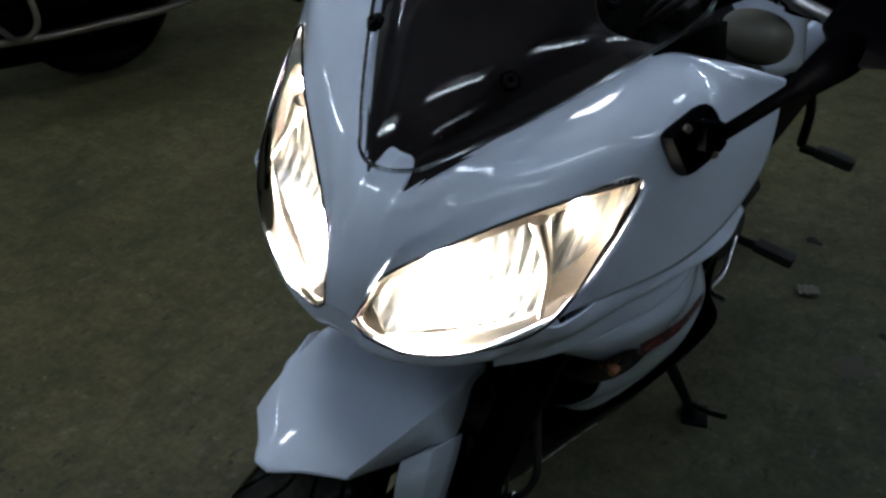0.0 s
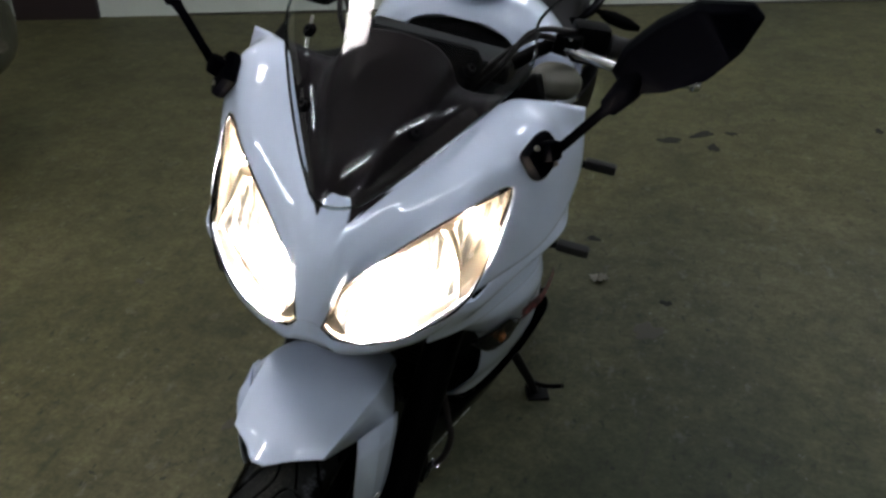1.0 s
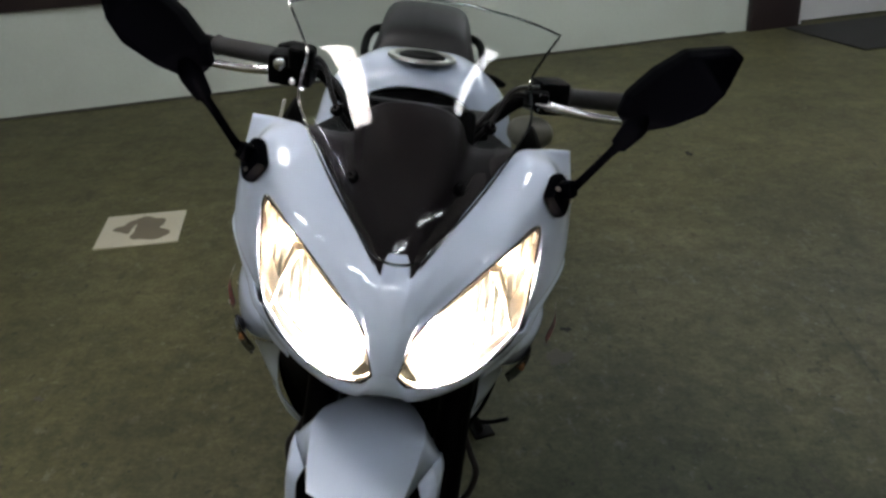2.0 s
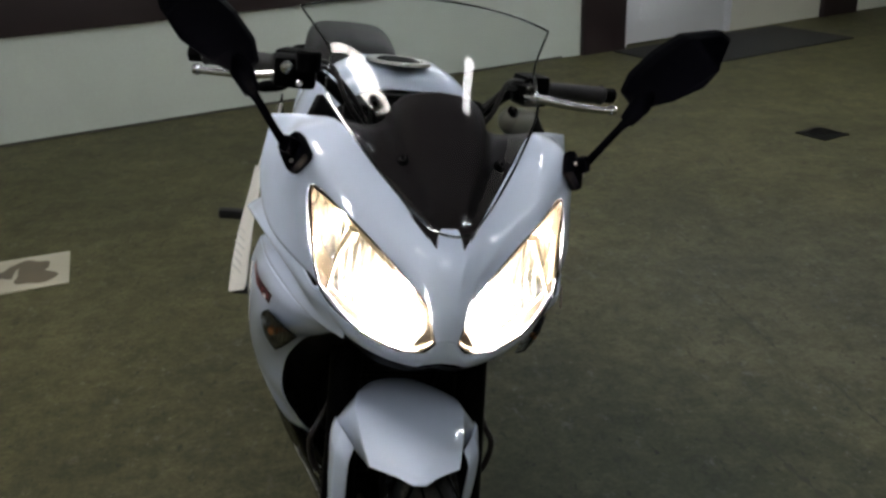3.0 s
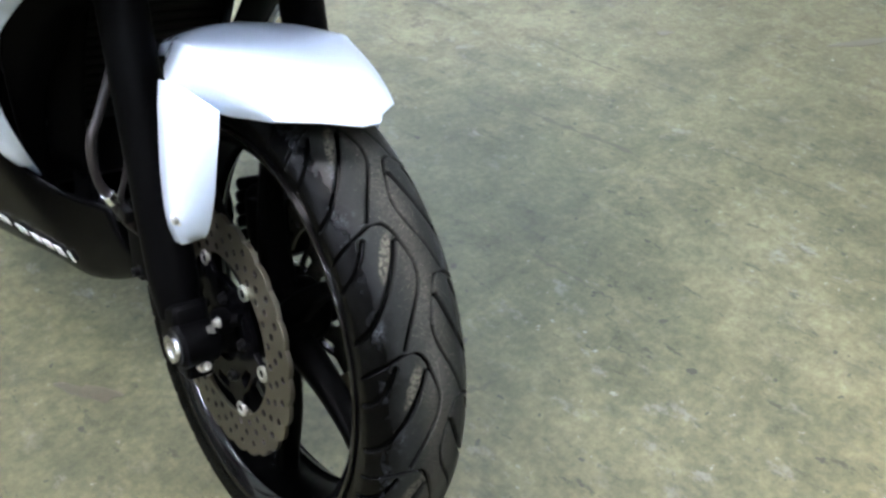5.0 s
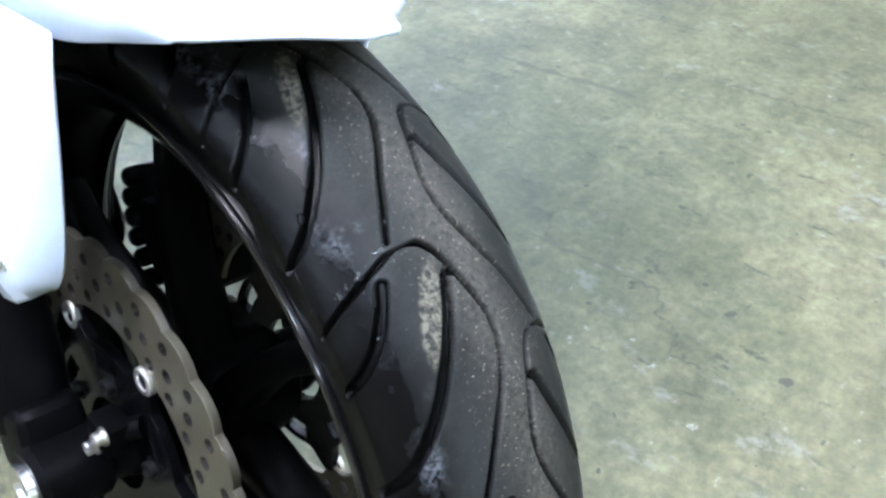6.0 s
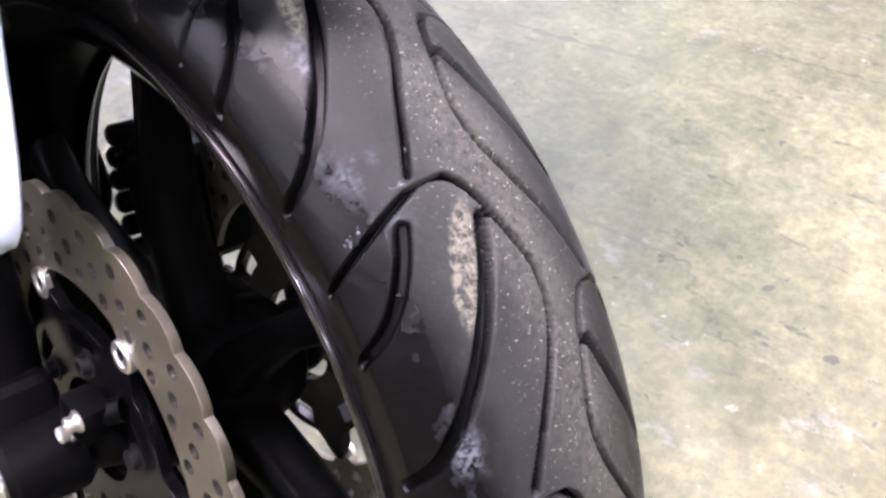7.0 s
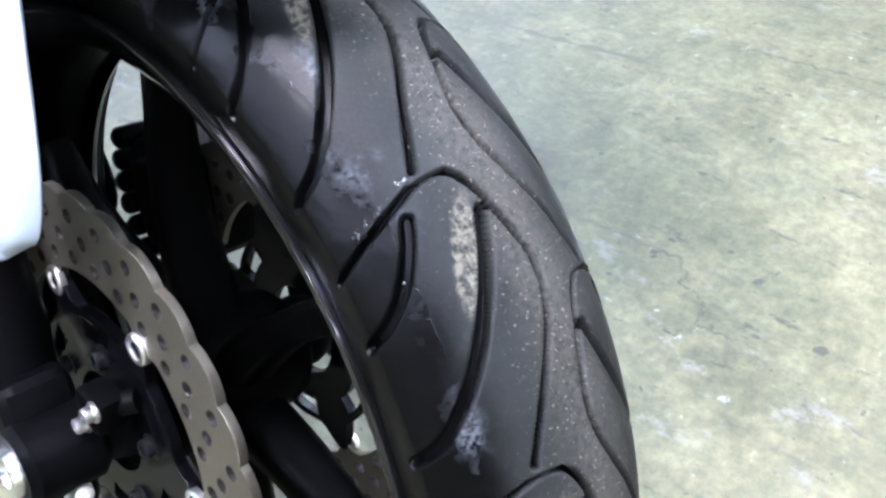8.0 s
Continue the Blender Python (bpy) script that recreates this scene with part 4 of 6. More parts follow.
# ---- fairing ----
COWL = [[(0, -0.016, 0.966), (0, -0.059, 0.921), (0, -0.081, 0.87), (0, -0.091, 0.822)],
        [(0.0135, -0.0165, 0.964), (0.013, -0.058, 0.9215), (0.012, -0.0805, 0.8695), (0.009, -0.090, 0.821)],
        [(0.0195, -0.039, 0.944), (0.0205, -0.056, 0.9225), (0.020, -0.078, 0.871), (0.017, -0.087, 0.817)],
        [(0.034, -0.021, 0.958), (0.034, -0.046, 0.930), (0.031, -0.070, 0.884), (0.024, -0.079, 0.842)],
        [(0.065, 0.020, 0.990), (0.060, -0.014, 0.957), (0.049, -0.047, 0.915), (0.034, -0.066, 0.872)],
        [(0.110, 0.085, 1.035), (0.114, 0.050, 1.012), (0.108, 0.010, 0.975), (0.090, -0.026, 0.925)],
        [(0.150, 0.144, 1.072), (0.166, 0.105, 1.056), (0.165, 0.060, 1.020), (0.143, 0.014, 0.967)],
        [(0.191, 0.191, 1.068), (0.212, 0.145, 1.054), (0.215, 0.105, 1.025), (0.194, 0.069, 0.994)],
        [(0.222, 0.220, 1.061), (0.245, 0.185, 1.000), (0.236, 0.125, 0.955), (0.196, 0.030, 0.925)],
        [(0.249, 0.247, 1.053), (0.264, 0.228, 0.960), (0.246, 0.130, 0.900), (0.180, -0.005, 0.870)]]
LENS_TOP = [(0.017, -0.0865, 0.817), (0.024, -0.079, 0.842), (0.034, -0.066, 0.872), (0.090, -0.026, 0.925), (0.143, 0.014, 0.967), (0.194, 0.069, 0.994)]
LENS_LOW = [(0.030, -0.082, 0.802), (0.0518, -0.0786, 0.8008), (0.078, -0.073, 0.804), (0.127, -0.051, 0.824), (0.180, -0.005, 0.870), (0.196, 0.062, 0.985)]
LIP = [[(0, -0.091, 0.822), (0, -0.088, 0.800), (0, -0.072, 0.778)],
       [(0.017, -0.087, 0.817), (0.020, -0.086, 0.795), (0.022, -0.071, 0.775)],
       [(0.030, -0.082, 0.802), (0.036, -0.082, 0.787), (0.043, -0.070, 0.772)],
       [(0.078, -0.073, 0.804), (0.083, -0.068, 0.791), (0.090, -0.050, 0.778)],
       [(0.127, -0.051, 0.824), (0.133, -0.042, 0.810), (0.136, -0.018, 0.794)],
       [(0.180, -0.005, 0.870), (0.186, 0.008, 0.850), (0.176, 0.020, 0.825)]]
WING = [[(0.168, -0.010, 0.862), (0.187, 0.002, 0.866), (0.210, 0.085, 0.890), (0.243, 0.185, 0.912), (0.256, 0.285, 0.896)],
        [(0.160, -0.016, 0.842), (0.191, 0.010, 0.852), (0.218, 0.082, 0.872), (0.257, 0.185, 0.894), (0.272, 0.292, 0.882)],
        [(0.150, -0.020, 0.826), (0.187, 0.018, 0.838), (0.216, 0.080, 0.858), (0.258, 0.186, 0.884), (0.273, 0.294, 0.874)],
        [(0.143, -0.020, 0.812), (0.180, 0.024, 0.824), (0.203, 0.084, 0.842), (0.228, 0.195, 0.864), (0.222, 0.304, 0.860)],
        [(0.138, -0.019, 0.800), (0.173, 0.026, 0.810), (0.195, 0.084, 0.824), (0.218, 0.196, 0.848), (0.210, 0.312, 0.844)],
        [(0.137, -0.015, 0.788), (0.168, 0.026, 0.791), (0.1975, 0.082, 0.7965), (0.2405, 0.195, 0.8145), (0.2525, 0.325, 0.8075)]]
SIDE = [[(0.137, -0.015, 0.789), (0.198, 0.082, 0.797), (0.240, 0.195, 0.815), (0.252, 0.325, 0.808)],
        [(0.143, 0.030, 0.775), (0.214, 0.110, 0.772), (0.256, 0.220, 0.775), (0.262, 0.380, 0.755)],
        [(0.158, 0.100, 0.735), (0.228, 0.165, 0.715), (0.262, 0.275, 0.705), (0.268, 0.450, 0.690)],
        [(0.178, 0.200, 0.672), (0.231, 0.255, 0.642), (0.260, 0.340, 0.620), (0.266, 0.490, 0.605)],
        [(0.197, 0.290, 0.580), (0.228, 0.335, 0.555), (0.247, 0.385, 0.545), (0.256, 0.445, 0.540)],
        [(0.196, 0.315, 0.500), (0.206, 0.350, 0.485), (0.215, 0.375, 0.478), (0.222, 0.395, 0.470)],
        [(0.160, 0.355, 0.415), (0.168, 0.365, 0.410), (0.175, 0.372, 0.405), (0.180, 0.378, 0.402)],
        [(0.120, 0.406, 0.342), (0.124, 0.408, 0.342), (0.128, 0.410, 0.343), (0.132, 0.412, 0.345)]]


def tapered(net):
    """The flank on the stand side draws in towards the rear."""
    g = np.array(net, float)
    w = np.clip((g[..., 2] - 0.58) / 0.08, 0, 1)
    g[..., 0] -= w * (np.clip(0.2 * (g[..., 1] - 0.18), 0, 0.045) + np.clip((0.79 - g[..., 2]) / 0.06, 0, 1) * 0.012) + (1 - w) * 0.027
    return g


def glass_net(rows=25, cols=9):
    """Half of the windscreen: follows the cowl to its corner, rises upright there and flares to a pointed tip."""
    edge = catmull([(0.0353, -0.0329, 0.9732), (0.061, -0.001, 0.993), (0.086, 0.034, 1.014), (0.110, 0.070, 1.036), (0.133, 0.107, 1.060), (0.155, 0.146, 1.084),
                    (0.171, 0.182, 1.106), (0.1705, 0.200, 1.134), (0.166, 0.216, 1.164), (0.186, 0.260, 1.190), (0.211, 0.307, 1.217)], rows)
    net = []
    for i in range(rows):
        v = i / (rows - 1)
        y0, z0 = -0.0583 + 0.2589 * v + 0.0835 * v * v, 0.9704 + 0.3175 * v - 0.0366 * v * v
        xe, ye, ze = edge[i]
        row = []
        for j in range(cols):
            u = j / (cols - 1)
            row.append((xe * (1.08 * u - 0.08 * u ** 3), y0 + (ye - y0) * u * u, z0 + (ze - z0) * u * u))
        net.append(row)
    return net


GLASS = glass_net()
SHROUD = [[(0, -0.012, 0.956), (0.004, -0.014, 0.955), (0.009, -0.021, 0.950), (0.014, -0.028, 0.945), (0.0215, -0.039, 0.940)],
          [(0, -0.002, 0.985), (0.013, -0.003, 0.984), (0.022, -0.006, 0.979), (0.028, -0.012, 0.968), (0.036, -0.022, 0.957)],
          [(0, 0.018, 1.014), (0.020, 0.018, 1.013), (0.034, 0.017, 1.009), (0.047, 0.018, 0.993), (0.067, 0.019, 0.988)],
          [(0, 0.062, 1.066), (0.034, 0.063, 1.064), (0.056, 0.066, 1.055), (0.076, 0.070, 1.033), (0.112, 0.084, 1.033)],
          [(0, 0.115, 1.108), (0.042, 0.116, 1.104), (0.067, 0.120, 1.090), (0.089, 0.128, 1.060), (0.152, 0.144, 1.068)],
          [(0, 0.152, 1.128), (0.044, 0.154, 1.122), (0.070, 0.158, 1.103), (0.094, 0.168, 1.066), (0.184, 0.192, 1.068)]]


def headlight(bike, s):
    """Clear lens over a dark housing with a bright bowl, a bulb and a position lamp."""
    top, low = np.array(LENS_TOP), np.array(LENS_LOW)
    out = np.array([(0.3, -0.9, 0.1), (0.32, -0.9, 0.1), (0.35, -0.9, 0.1), (0.5, -0.8, 0.15), (0.7, -0.65, 0.2), (0.8, -0.5, 0.2)])
    mid = (top + low) / 2 + out * np.array([0.003, 0.0045, 0.006, 0.008, 0.007, 0.0])[:, None]
    lens = part("headlight", patch("headlight", [top, mid, low], LENS, 16, 40, side=s), bike, "lit twin headlight behind a clear lens", thick=0.0)
    lens.visible_shadow = False
    back = np.array([0.012, 0.05, 0.0])
    # dark housing rim and floor
    hous = [top + (0, 0.003, 0), top + back * 0.55 + (0, 0, -0.004), (top + low) / 2 + back * 1.15, low + back * 0.55 + (0, 0, 0.006), low + (0, 0.003, 0)]
    part("housing", patch("housing", hous, SMOKE, 20, 40, side=s), lens, "dark plated headlight housing")
    # bright frame along the lower edge of the lens
    u = np.linspace(0, 4, 60)
    picks = np.rint(np.where(u < 1, 2 * u, u + 1) * 100).astype(int)
    t0, l0 = catmull(top, 501)[picks], catmull(low, 501)[picks]
    rim = np.concatenate([catmull(top, 50), catmull(low, 50)[::-1], top[:1]]) + np.array((0, -0.0005, 0))
    part("lens_seal", tube("lens_seal", rim * (s, 1, 1), 0.0014, GLOSSBLACK, 6), lens, "thin dark seal round the lens")
    strip = []
    for k, dep in ((0.985, 0.003), (0.955, 0.006), (0.86, 0.010), (0.835, 0.016)):
        strip.append([t0[q] * (1 - k) + l0[q] * k + np.array((0.2, 0.95, 0.05)) * dep for q in (1, 8, 15, 22, 30, 38, 44)])
    part("bezel", patch("bezel", strip, BEZEL, 8, 7, side=s, straight=True), lens, "pale inner bezel strip")
    cover = [[t0[q] * (1 - k) + l0[q] * k + np.array((0.2, 0.95, 0.05)) * 0.009 for q in (0, 2, 4, 6)] for k in (0.03, 0.35, 0.7, 0.97)]
    part("tip_cover", patch("tip_cover", cover, SMOKE, 8, 8, side=s), lens, "dull plated inner tip of the housing")
    part("tip_trim", tube("tip_trim", [(t0[1] + np.array((0.001, 0.004, -0.002))) * (s, 1, 1), (t0[0] * 0.5 + l0[0] * 0.5 + np.array((0.003, 0.004, 0))) * (s, 1, 1), (l0[2] + np.array((0.002, 0.005, 0.003))) * (s, 1, 1)], 0.0028, BEZEL, 8), lens, "pale trim at the inner tip")
    # main bowl: faceted trough between the upper and lower edges
    rows = []
    for k in (0.08, 0.16, 0.3, 0.5, 0.66, 0.76, 0.82):
        line = []
        for q in np.linspace(4.5, 41, 9):
            a = t0[int(q)] * (1 - k) + l0[int(q)] * k
            dep = 0.007 + 0.047 * math.sin(math.pi * min(1, max(0, (k - 0.05) / 0.9))) * math.sin(math.pi * (q - 3.5) / 40)
            line.append(a + np.array((0.2, 0.95, 0.05)) * dep)
        rows.append(line)
    part("reflector", patch("reflector", rows, REFLECTOR, 14, 26, side=s), lens, "mirror-bright reflector bowl")
    def inside(q, k, dep):
        return (t0[q] * (1 - k) + l0[q] * k + np.array((0.2, 0.95, 0.05)) * dep) * (s, 1, 1)
    b = inside(20, 0.48, 0.034)
    part("bulb", lathe("bulb", [(-0.016, 0), (-0.015, 0.005), (0, 0.0075), (0.015, 0.0065), (0.019, 0)], BULB, 16, "y"), lens, "glowing halogen bulb", Matrix.Translation(b))
    # divider and position lamp in the upper corner
    rows = []
    for k in (0.08, 0.22, 0.42, 0.60):
        rows.append([t0[q] * (1 - k) + l0[q] * k + np.array((0.2, 0.95, 0.05)) * (0.006 + 0.022 * math.sin(math.pi * k) * math.sin(math.pi * (q - 40) / 18)) for q in (42, 46, 50, 54, 57)])
    part("side_reflector", patch("side_reflector", rows, REFLECTOR, 10, 14, side=s), lens, "small position-lamp reflector")
    part("position_bulb", lathe("position_bulb", [(-0.008, 0), (-0.006, 0.004), (0.004, 0.004), (0.008, 0)], PILOT, 12, "y"), lens, "glowing position bulb", Matrix.Translation(inside(48, 0.36, 0.018)))
    div = [inside(41, k, d) for k, d in ((0.08, 0.004), (0.5, 0.016), (0.9, 0.004))]
    part("divider", tube("divider", div, [0.010, 0.0036, 0.0025], SMOKE, 8, 12), lens)


def turn_signal(panel, s):
    """Flush teardrop indicator: dark rim, bright bowl, amber bulb, clear lens."""
    top, tip, bot, back = np.array((0.2385, 0.126, 0.763)), np.array((0.196, 0.064, 0.748)), np.array((0.2205, 0.186, 0.660)), np.array((0.2445, 0.220, 0.698))
    n = np.array((0.78, -0.58, -0.05))
    if s > 0:
        top, tip, bot, back = (p - (0.018, 0, 0) for p in (top, tip, bot, back))
    c = (top + tip + bot + back) / 4
    edge = (top, tip, bot, back, top)
    bow = ((0.003, -0.003, 0.001), (0.005, 0, -0.006), (0.003, 0.003, -0.004), (0.003, 0.002, 0.004))
    loop = np.concatenate([catmull([a, (a + b) / 2 + w, b], 13)[:-1] for a, b, w in zip(edge[:-1], edge[1:], bow)])
    k = len(loop)
    def dome(name, scale, off, bulge, mat):
        verts, faces = [], []
        for r in (1.0, 0.85, 0.6, 0.3):
            for p in loop:
                verts.append((c + (p - c) * scale * r + n * (off + bulge * (1 - r * r))) * (s, 1, 1))
        verts.append((c + n * (off + bulge)) * (s, 1, 1))
        for i in range(3):
            for q in range(k):
                faces.append((i * k + q, i * k + (q + 1) % k, (i + 1) * k + (q + 1) % k, (i + 1) * k + q)[::s])
        for q in range(k):
            faces.append((3 * k + q, 3 * k + (q + 1) % k, 4 * k)[::s])
        return as_mesh(name, verts, faces, mat)
    sig = part("turn_signal", dome("turn_signal", 1.0, 0.005, 0.014, LENS), panel, "clear-lensed turn signal, unlit")
    sig.visible_shadow = False
    part("signal_bowl", dome("signal_bowl", 0.97, 0.004, 0.009, SIGNALBOWL), sig, "bright signal bowl")
    part("signal_bulb", lathe("signal_bulb", [(-0.009, 0), (-0.008, 0.004), (0, 0.0065), (0.006, 0.0045), (0.008, 0)], AMBER, 16, "y"), sig, "amber bulb", Matrix.Translation((c + n * 0.013) * (s, 1, 1)))
    part("signal_rim", tube("signal_rim", [*((p + n * 0.005) * (s, 1, 1) for p in loop), (loop[0] + n * 0.005) * (s, 1, 1)], 0.0014, BLACK, 6), sig)


def mirror(bike, s):
    nrm = Vector((s * 0.78, -0.45, 0.42)).normalized()
    base = part("mirror", join("mirror", moved(box("foot", (0.024, 0.056, 0.046), MIRRORBLACK, (0, 0, 0), 0.0115, 2), Matrix.Translation((0.004, 0, 0)) @ Matrix.Rotation(radians(s * 28), 4, "X")), moved(box("knuckle", (0.03, 0.024, 0.026), MIRRORBLACK, (0, 0, 0), 0.007, 2), Matrix.Translation((0.017, 0.0, 0.006)))), bike, "black folding mirror on a slim stalk",
                Matrix.Translation((s * 0.214, 0.102, 1.030)) @ nrm.to_track_quat("X", "Z").to_matrix().to_4x4())
    inv = base.matrix_basis.inverted()
    def sub(name, me, label=""):
        me.transform(inv)
        return part(name, me, base, label)
    sub("stalk", tube("stalk", [(s * 0.232, 0.098, 1.040), (s * 0.252, 0.094, 1.070), (s * 0.276, 0.088, 1.108), (s * 0.292, 0.084, 1.130)], [0.0068, 0.0060, 0.0062, 0.0095], MIRRORBLACK, 14, 16))
    sub("swivel", tube("swivel", [(s * 0.284, 0.086, 1.120), (s * 0.300, 0.080, 1.150), (s * 0.312, 0.08, 1.17)], [0.012, 0.017, 0.012], MIRRORBLACK, 14, 8))
    rim = np.array([(0.276, 0.086, 1.160), (0.283, 0.084, 1.190), (0.312, 0.079, 1.228), (0.348, 0.072, 1.260), (0.405, 0.066, 1.272), (0.420, 0.062, 1.262), (0.408, 0.054, 1.225), (0.381, 0.046, 1.188), (0.340, 0.062, 1.158), (0.298, 0.080, 1.138)])
    mid = rim.mean(0)
    fold = [rim[3] * 0.75 + rim[4] * 0.25, rim[6] * 0.85 + rim[7] * 0.15]
    order = [*rim[:4], fold[0], *rim[4:7], fold[1], *rim[7:]]
    k = len(order)
    verts = []
    for r, y in ((0.92, 0.036), (0.985, 0.032), (1.0, 0.024), (1.0, 0.010), (0.90, -0.006)):
        for q, p in enumerate(order):
            out = -0.005 if r == 0.90 and q in (4, 8) else (0.005 if r == 0.90 and q in (5, 6, 7) else 0.0)
            verts.append((mid + (p - mid) * r + (0, y + out, 0)) * (s, 1, 1))
    faces = [(i * k + q, (i + 1) * k + q, (i + 1) * k + (q + 1) % k, i * k + (q + 1) % k)[::s] for i in range(4) for q in range(k)]
    top = 4 * k
    faces += [tuple(top + q for q in ring_)[::-s] for ring_ in ((4, 5, 6, 7, 8), (0, 1, 2, 3, 4, 8, 9, 10, 11))]
    shell = sub("mirror_shell", as_mesh("mirror_shell", verts, faces, MIRRORBLACK, smooth=False), "matt black faceted mirror shell")
    b = shell.modifiers.new("edge", "BEVEL")
    b.width, b.segments, b.limit_method, b.angle_limit = 0.0022, 2, "ANGLE", radians(12)
    verts = [(mid + (p - mid) * 0.91 + (0, 0.034, 0)) * (s, 1, 1) for p in order]
    sub("mirror_glass", as_mesh("mirror_glass", verts, [tuple(range(k))[::-s]], CHROME, smooth=False), "mirror glass")
    for a, c in ((-0.016, 0.012), (0.014, -0.013), (0.0, 0.016)):
        part("foot_screw", bolt("foot_screw", 0.0032, 0.004, SMOKE), base, "small dull screw", pose(0.013, a, c))


def figures(text, rows, s):
    """Flat figures laid along a strip between an upper and a lower line of points."""
    cu = bpy.data.curves.new("figures", "FONT")
    cu.body, cu.resolution_u = text, 4
    ob = bpy.data.objects.new("figures", cu)
    me = bpy.data.meshes.new_from_object(ob)
    bpy.data.objects.remove(ob)
    co = np.array([v.co for v in me.vertices])
    lo, hi = co.min(0), co.max(0)
    up, low = np.array(rows[0]), np.array(rows[1])
    for v, p in zip(me.vertices, co):
        u, h = 0.05 + 0.9 * (p[0] - lo[0]) / (hi[0] - lo[0]), 0.16 + 0.68 * (p[1] - lo[1]) / (hi[1] - lo[1])
        k = u * (len(up) - 1)
        i = min(int(k), len(up) - 2)
        a, b = up[i] * (1 - k + i) + up[i + 1] * (k - i), low[i] * (1 - k + i) + low[i + 1] * (k - i)
        v.co = (b * (1 - h) + a * h + np.array((0.0009, -0.0006, 0))) * (s, 1, 1)
    me.materials.clear()
    me.materials.append(FIGURERED)
    me.update()
    return me


def fairing(bike):
    nose = part("upper_cowl", patch("upper_cowl", np.array(COWL).transpose(1, 0, 2), WHITE, 34, 100, both=True, out=(0, -1, 0.4)), bike, "white gloss nose cowl", thick=0.0035)
    part("cowl_lip", patch("cowl_lip", np.array(LIP).transpose(1, 0, 2), WHITE, 14, 50, both=True, out=(0, -1, -0.3)), bike, "", thick=0.0035)
    screen = part("windscreen", patch("windscreen", GLASS, SCREEN, 60, 30, both=True), bike, "clear acrylic windscreen")
    screen.visible_shadow = False
    g = np.array(GLASS)
    edge = catmull(g[:, -1], 60)
    loop = np.concatenate([edge, catmull(g[-1][::-1], 20), catmull(g[-1] * (-1, 1, 1), 20), edge[::-1] * (-1, 1, 1), catmull(g[0][::-1] * (-1, 1, 1), 12), catmull(g[0], 12)])
    keep = [loop[0]]
    for q in loop[1:]:
        if np.linalg.norm(q - keep[-1]) > 0.003:
            keep.append(q)
    rim = part("screen_edge", tube("screen_edge", keep, 0.0021, clear("acrylic_edge", (0.74, 0.80, 0.80), 2.2, 0.12), 6), screen, "bright cut edge of the screen")
    part("screen_shroud", patch("screen_shroud", SHROUD, SHROUDBLACK, 48, 24, both=True), bike, "black shroud under the windscreen", thick=0.003)
    for s in (-1, 1):
        corner = [[(0.146, 0.140, 1.072), (0.164, 0.172, 1.090), (0.173, 0.196, 1.100), (0.180, 0.222, 1.092)], [(0.150, 0.148, 1.064), (0.172, 0.174, 1.066), (0.186, 0.192, 1.066), (0.195, 0.204, 1.064)]]
        part("shroud_corner", patch("shroud_corner", corner, BLACK, 6, 16, side=s, straight=True), bike, "matt black corner cover beside the screen", thick=0.003)
        for p in ((0.071, 0.028, 1.049), (0.107, 0.117, 1.111)):
            fixing = part("screen_bolt", lathe("screen_bolt", [(0, 0), (0, 0.0095), (0.003, 0.0095), (0.004, 0.0065), (0.007, 0.006), (0.0075, 0.003), (0.004, 0)], BLACK, 20, "z"), screen, "", pose(s * p[0], p[1] - 0.004, p[2] + 0.003, 42, s * 30, 0))
            part("bolt_socket", lathe("bolt_socket", [(0.0072, 0.0028), (0.0082, 0.0034), (0.0082, 0.0050), (0.0070, 0.0056)], DARKMETAL, 16, "z"), fixing, "worn bolt socket")
        headlight(bike, s)
        mirror(bike, s)
        part("side_wing", patch("side_wing", tapered(WING) if s < 0 else WING, WHITE, 40, 44, side=-s), bike, "", thick=0.003)
        part("vent_panel", plate_side("vent_panel", [(0.30, 0.77), (0.31, 0.95), (0.55, 0.93), (0.58, 0.72), (0.42, 0.70)], 0.004, BLACK, s * 0.204), bike, "matt black panel behind the side vent")
        panel = part("side_fairing", patch("side_fairing", tapered(SIDE) if s < 0 else SIDE, WHITE, 60, 40, side=-s), bike, "white gloss side fairing panel", thick=0.003)
        turn_signal(panel, -s)
        # red decal strip with a white bar for its figures
        a, b = np.array((0.2560, 0.214, 0.806)), np.array((0.2330, 0.109, 0.789))
        strip = [[a + (0.006, -0.002, 0.009), (a + b) / 2 + (0.0135, -0.006, 0.0085), b + (0.006, -0.004, 0.008)], [a + (0.009, -0.002, -0.005), (a + b) / 2 + (0.0165, -0.006, -0.0065), b + (0.010, -0.004, -0.007)]]
        part("decal", patch("decal", strip, RED, 4, 16, side=-s), panel, "dark red decal strip")
        part("figures", figures("650", [catmull([row[q] for q in ((0, 1, 2) if s > 0 else (2, 1, 0))], 33) for row in strip], -s), panel, "faded red figures on the decal")
        core = [[strip[q][1] * 0.25 + strip[q][2] * 0.75 + (strip[q][2] - strip[q][1]) * k for k in (-0.09, 0.09)] for q in (0, 1)]
        core = [[(core[0][k] * (1 - f) + core[1][k] * f + (0.0042, -0.003, 0.0)) for k in (0, 1)] for f in (0.34, 0.66)]
        if s > 0:
            part("decal_bar", patch("decal_bar", core, DECALWHITE, 2, 4, side=-s), panel, "white field inside the last figure")
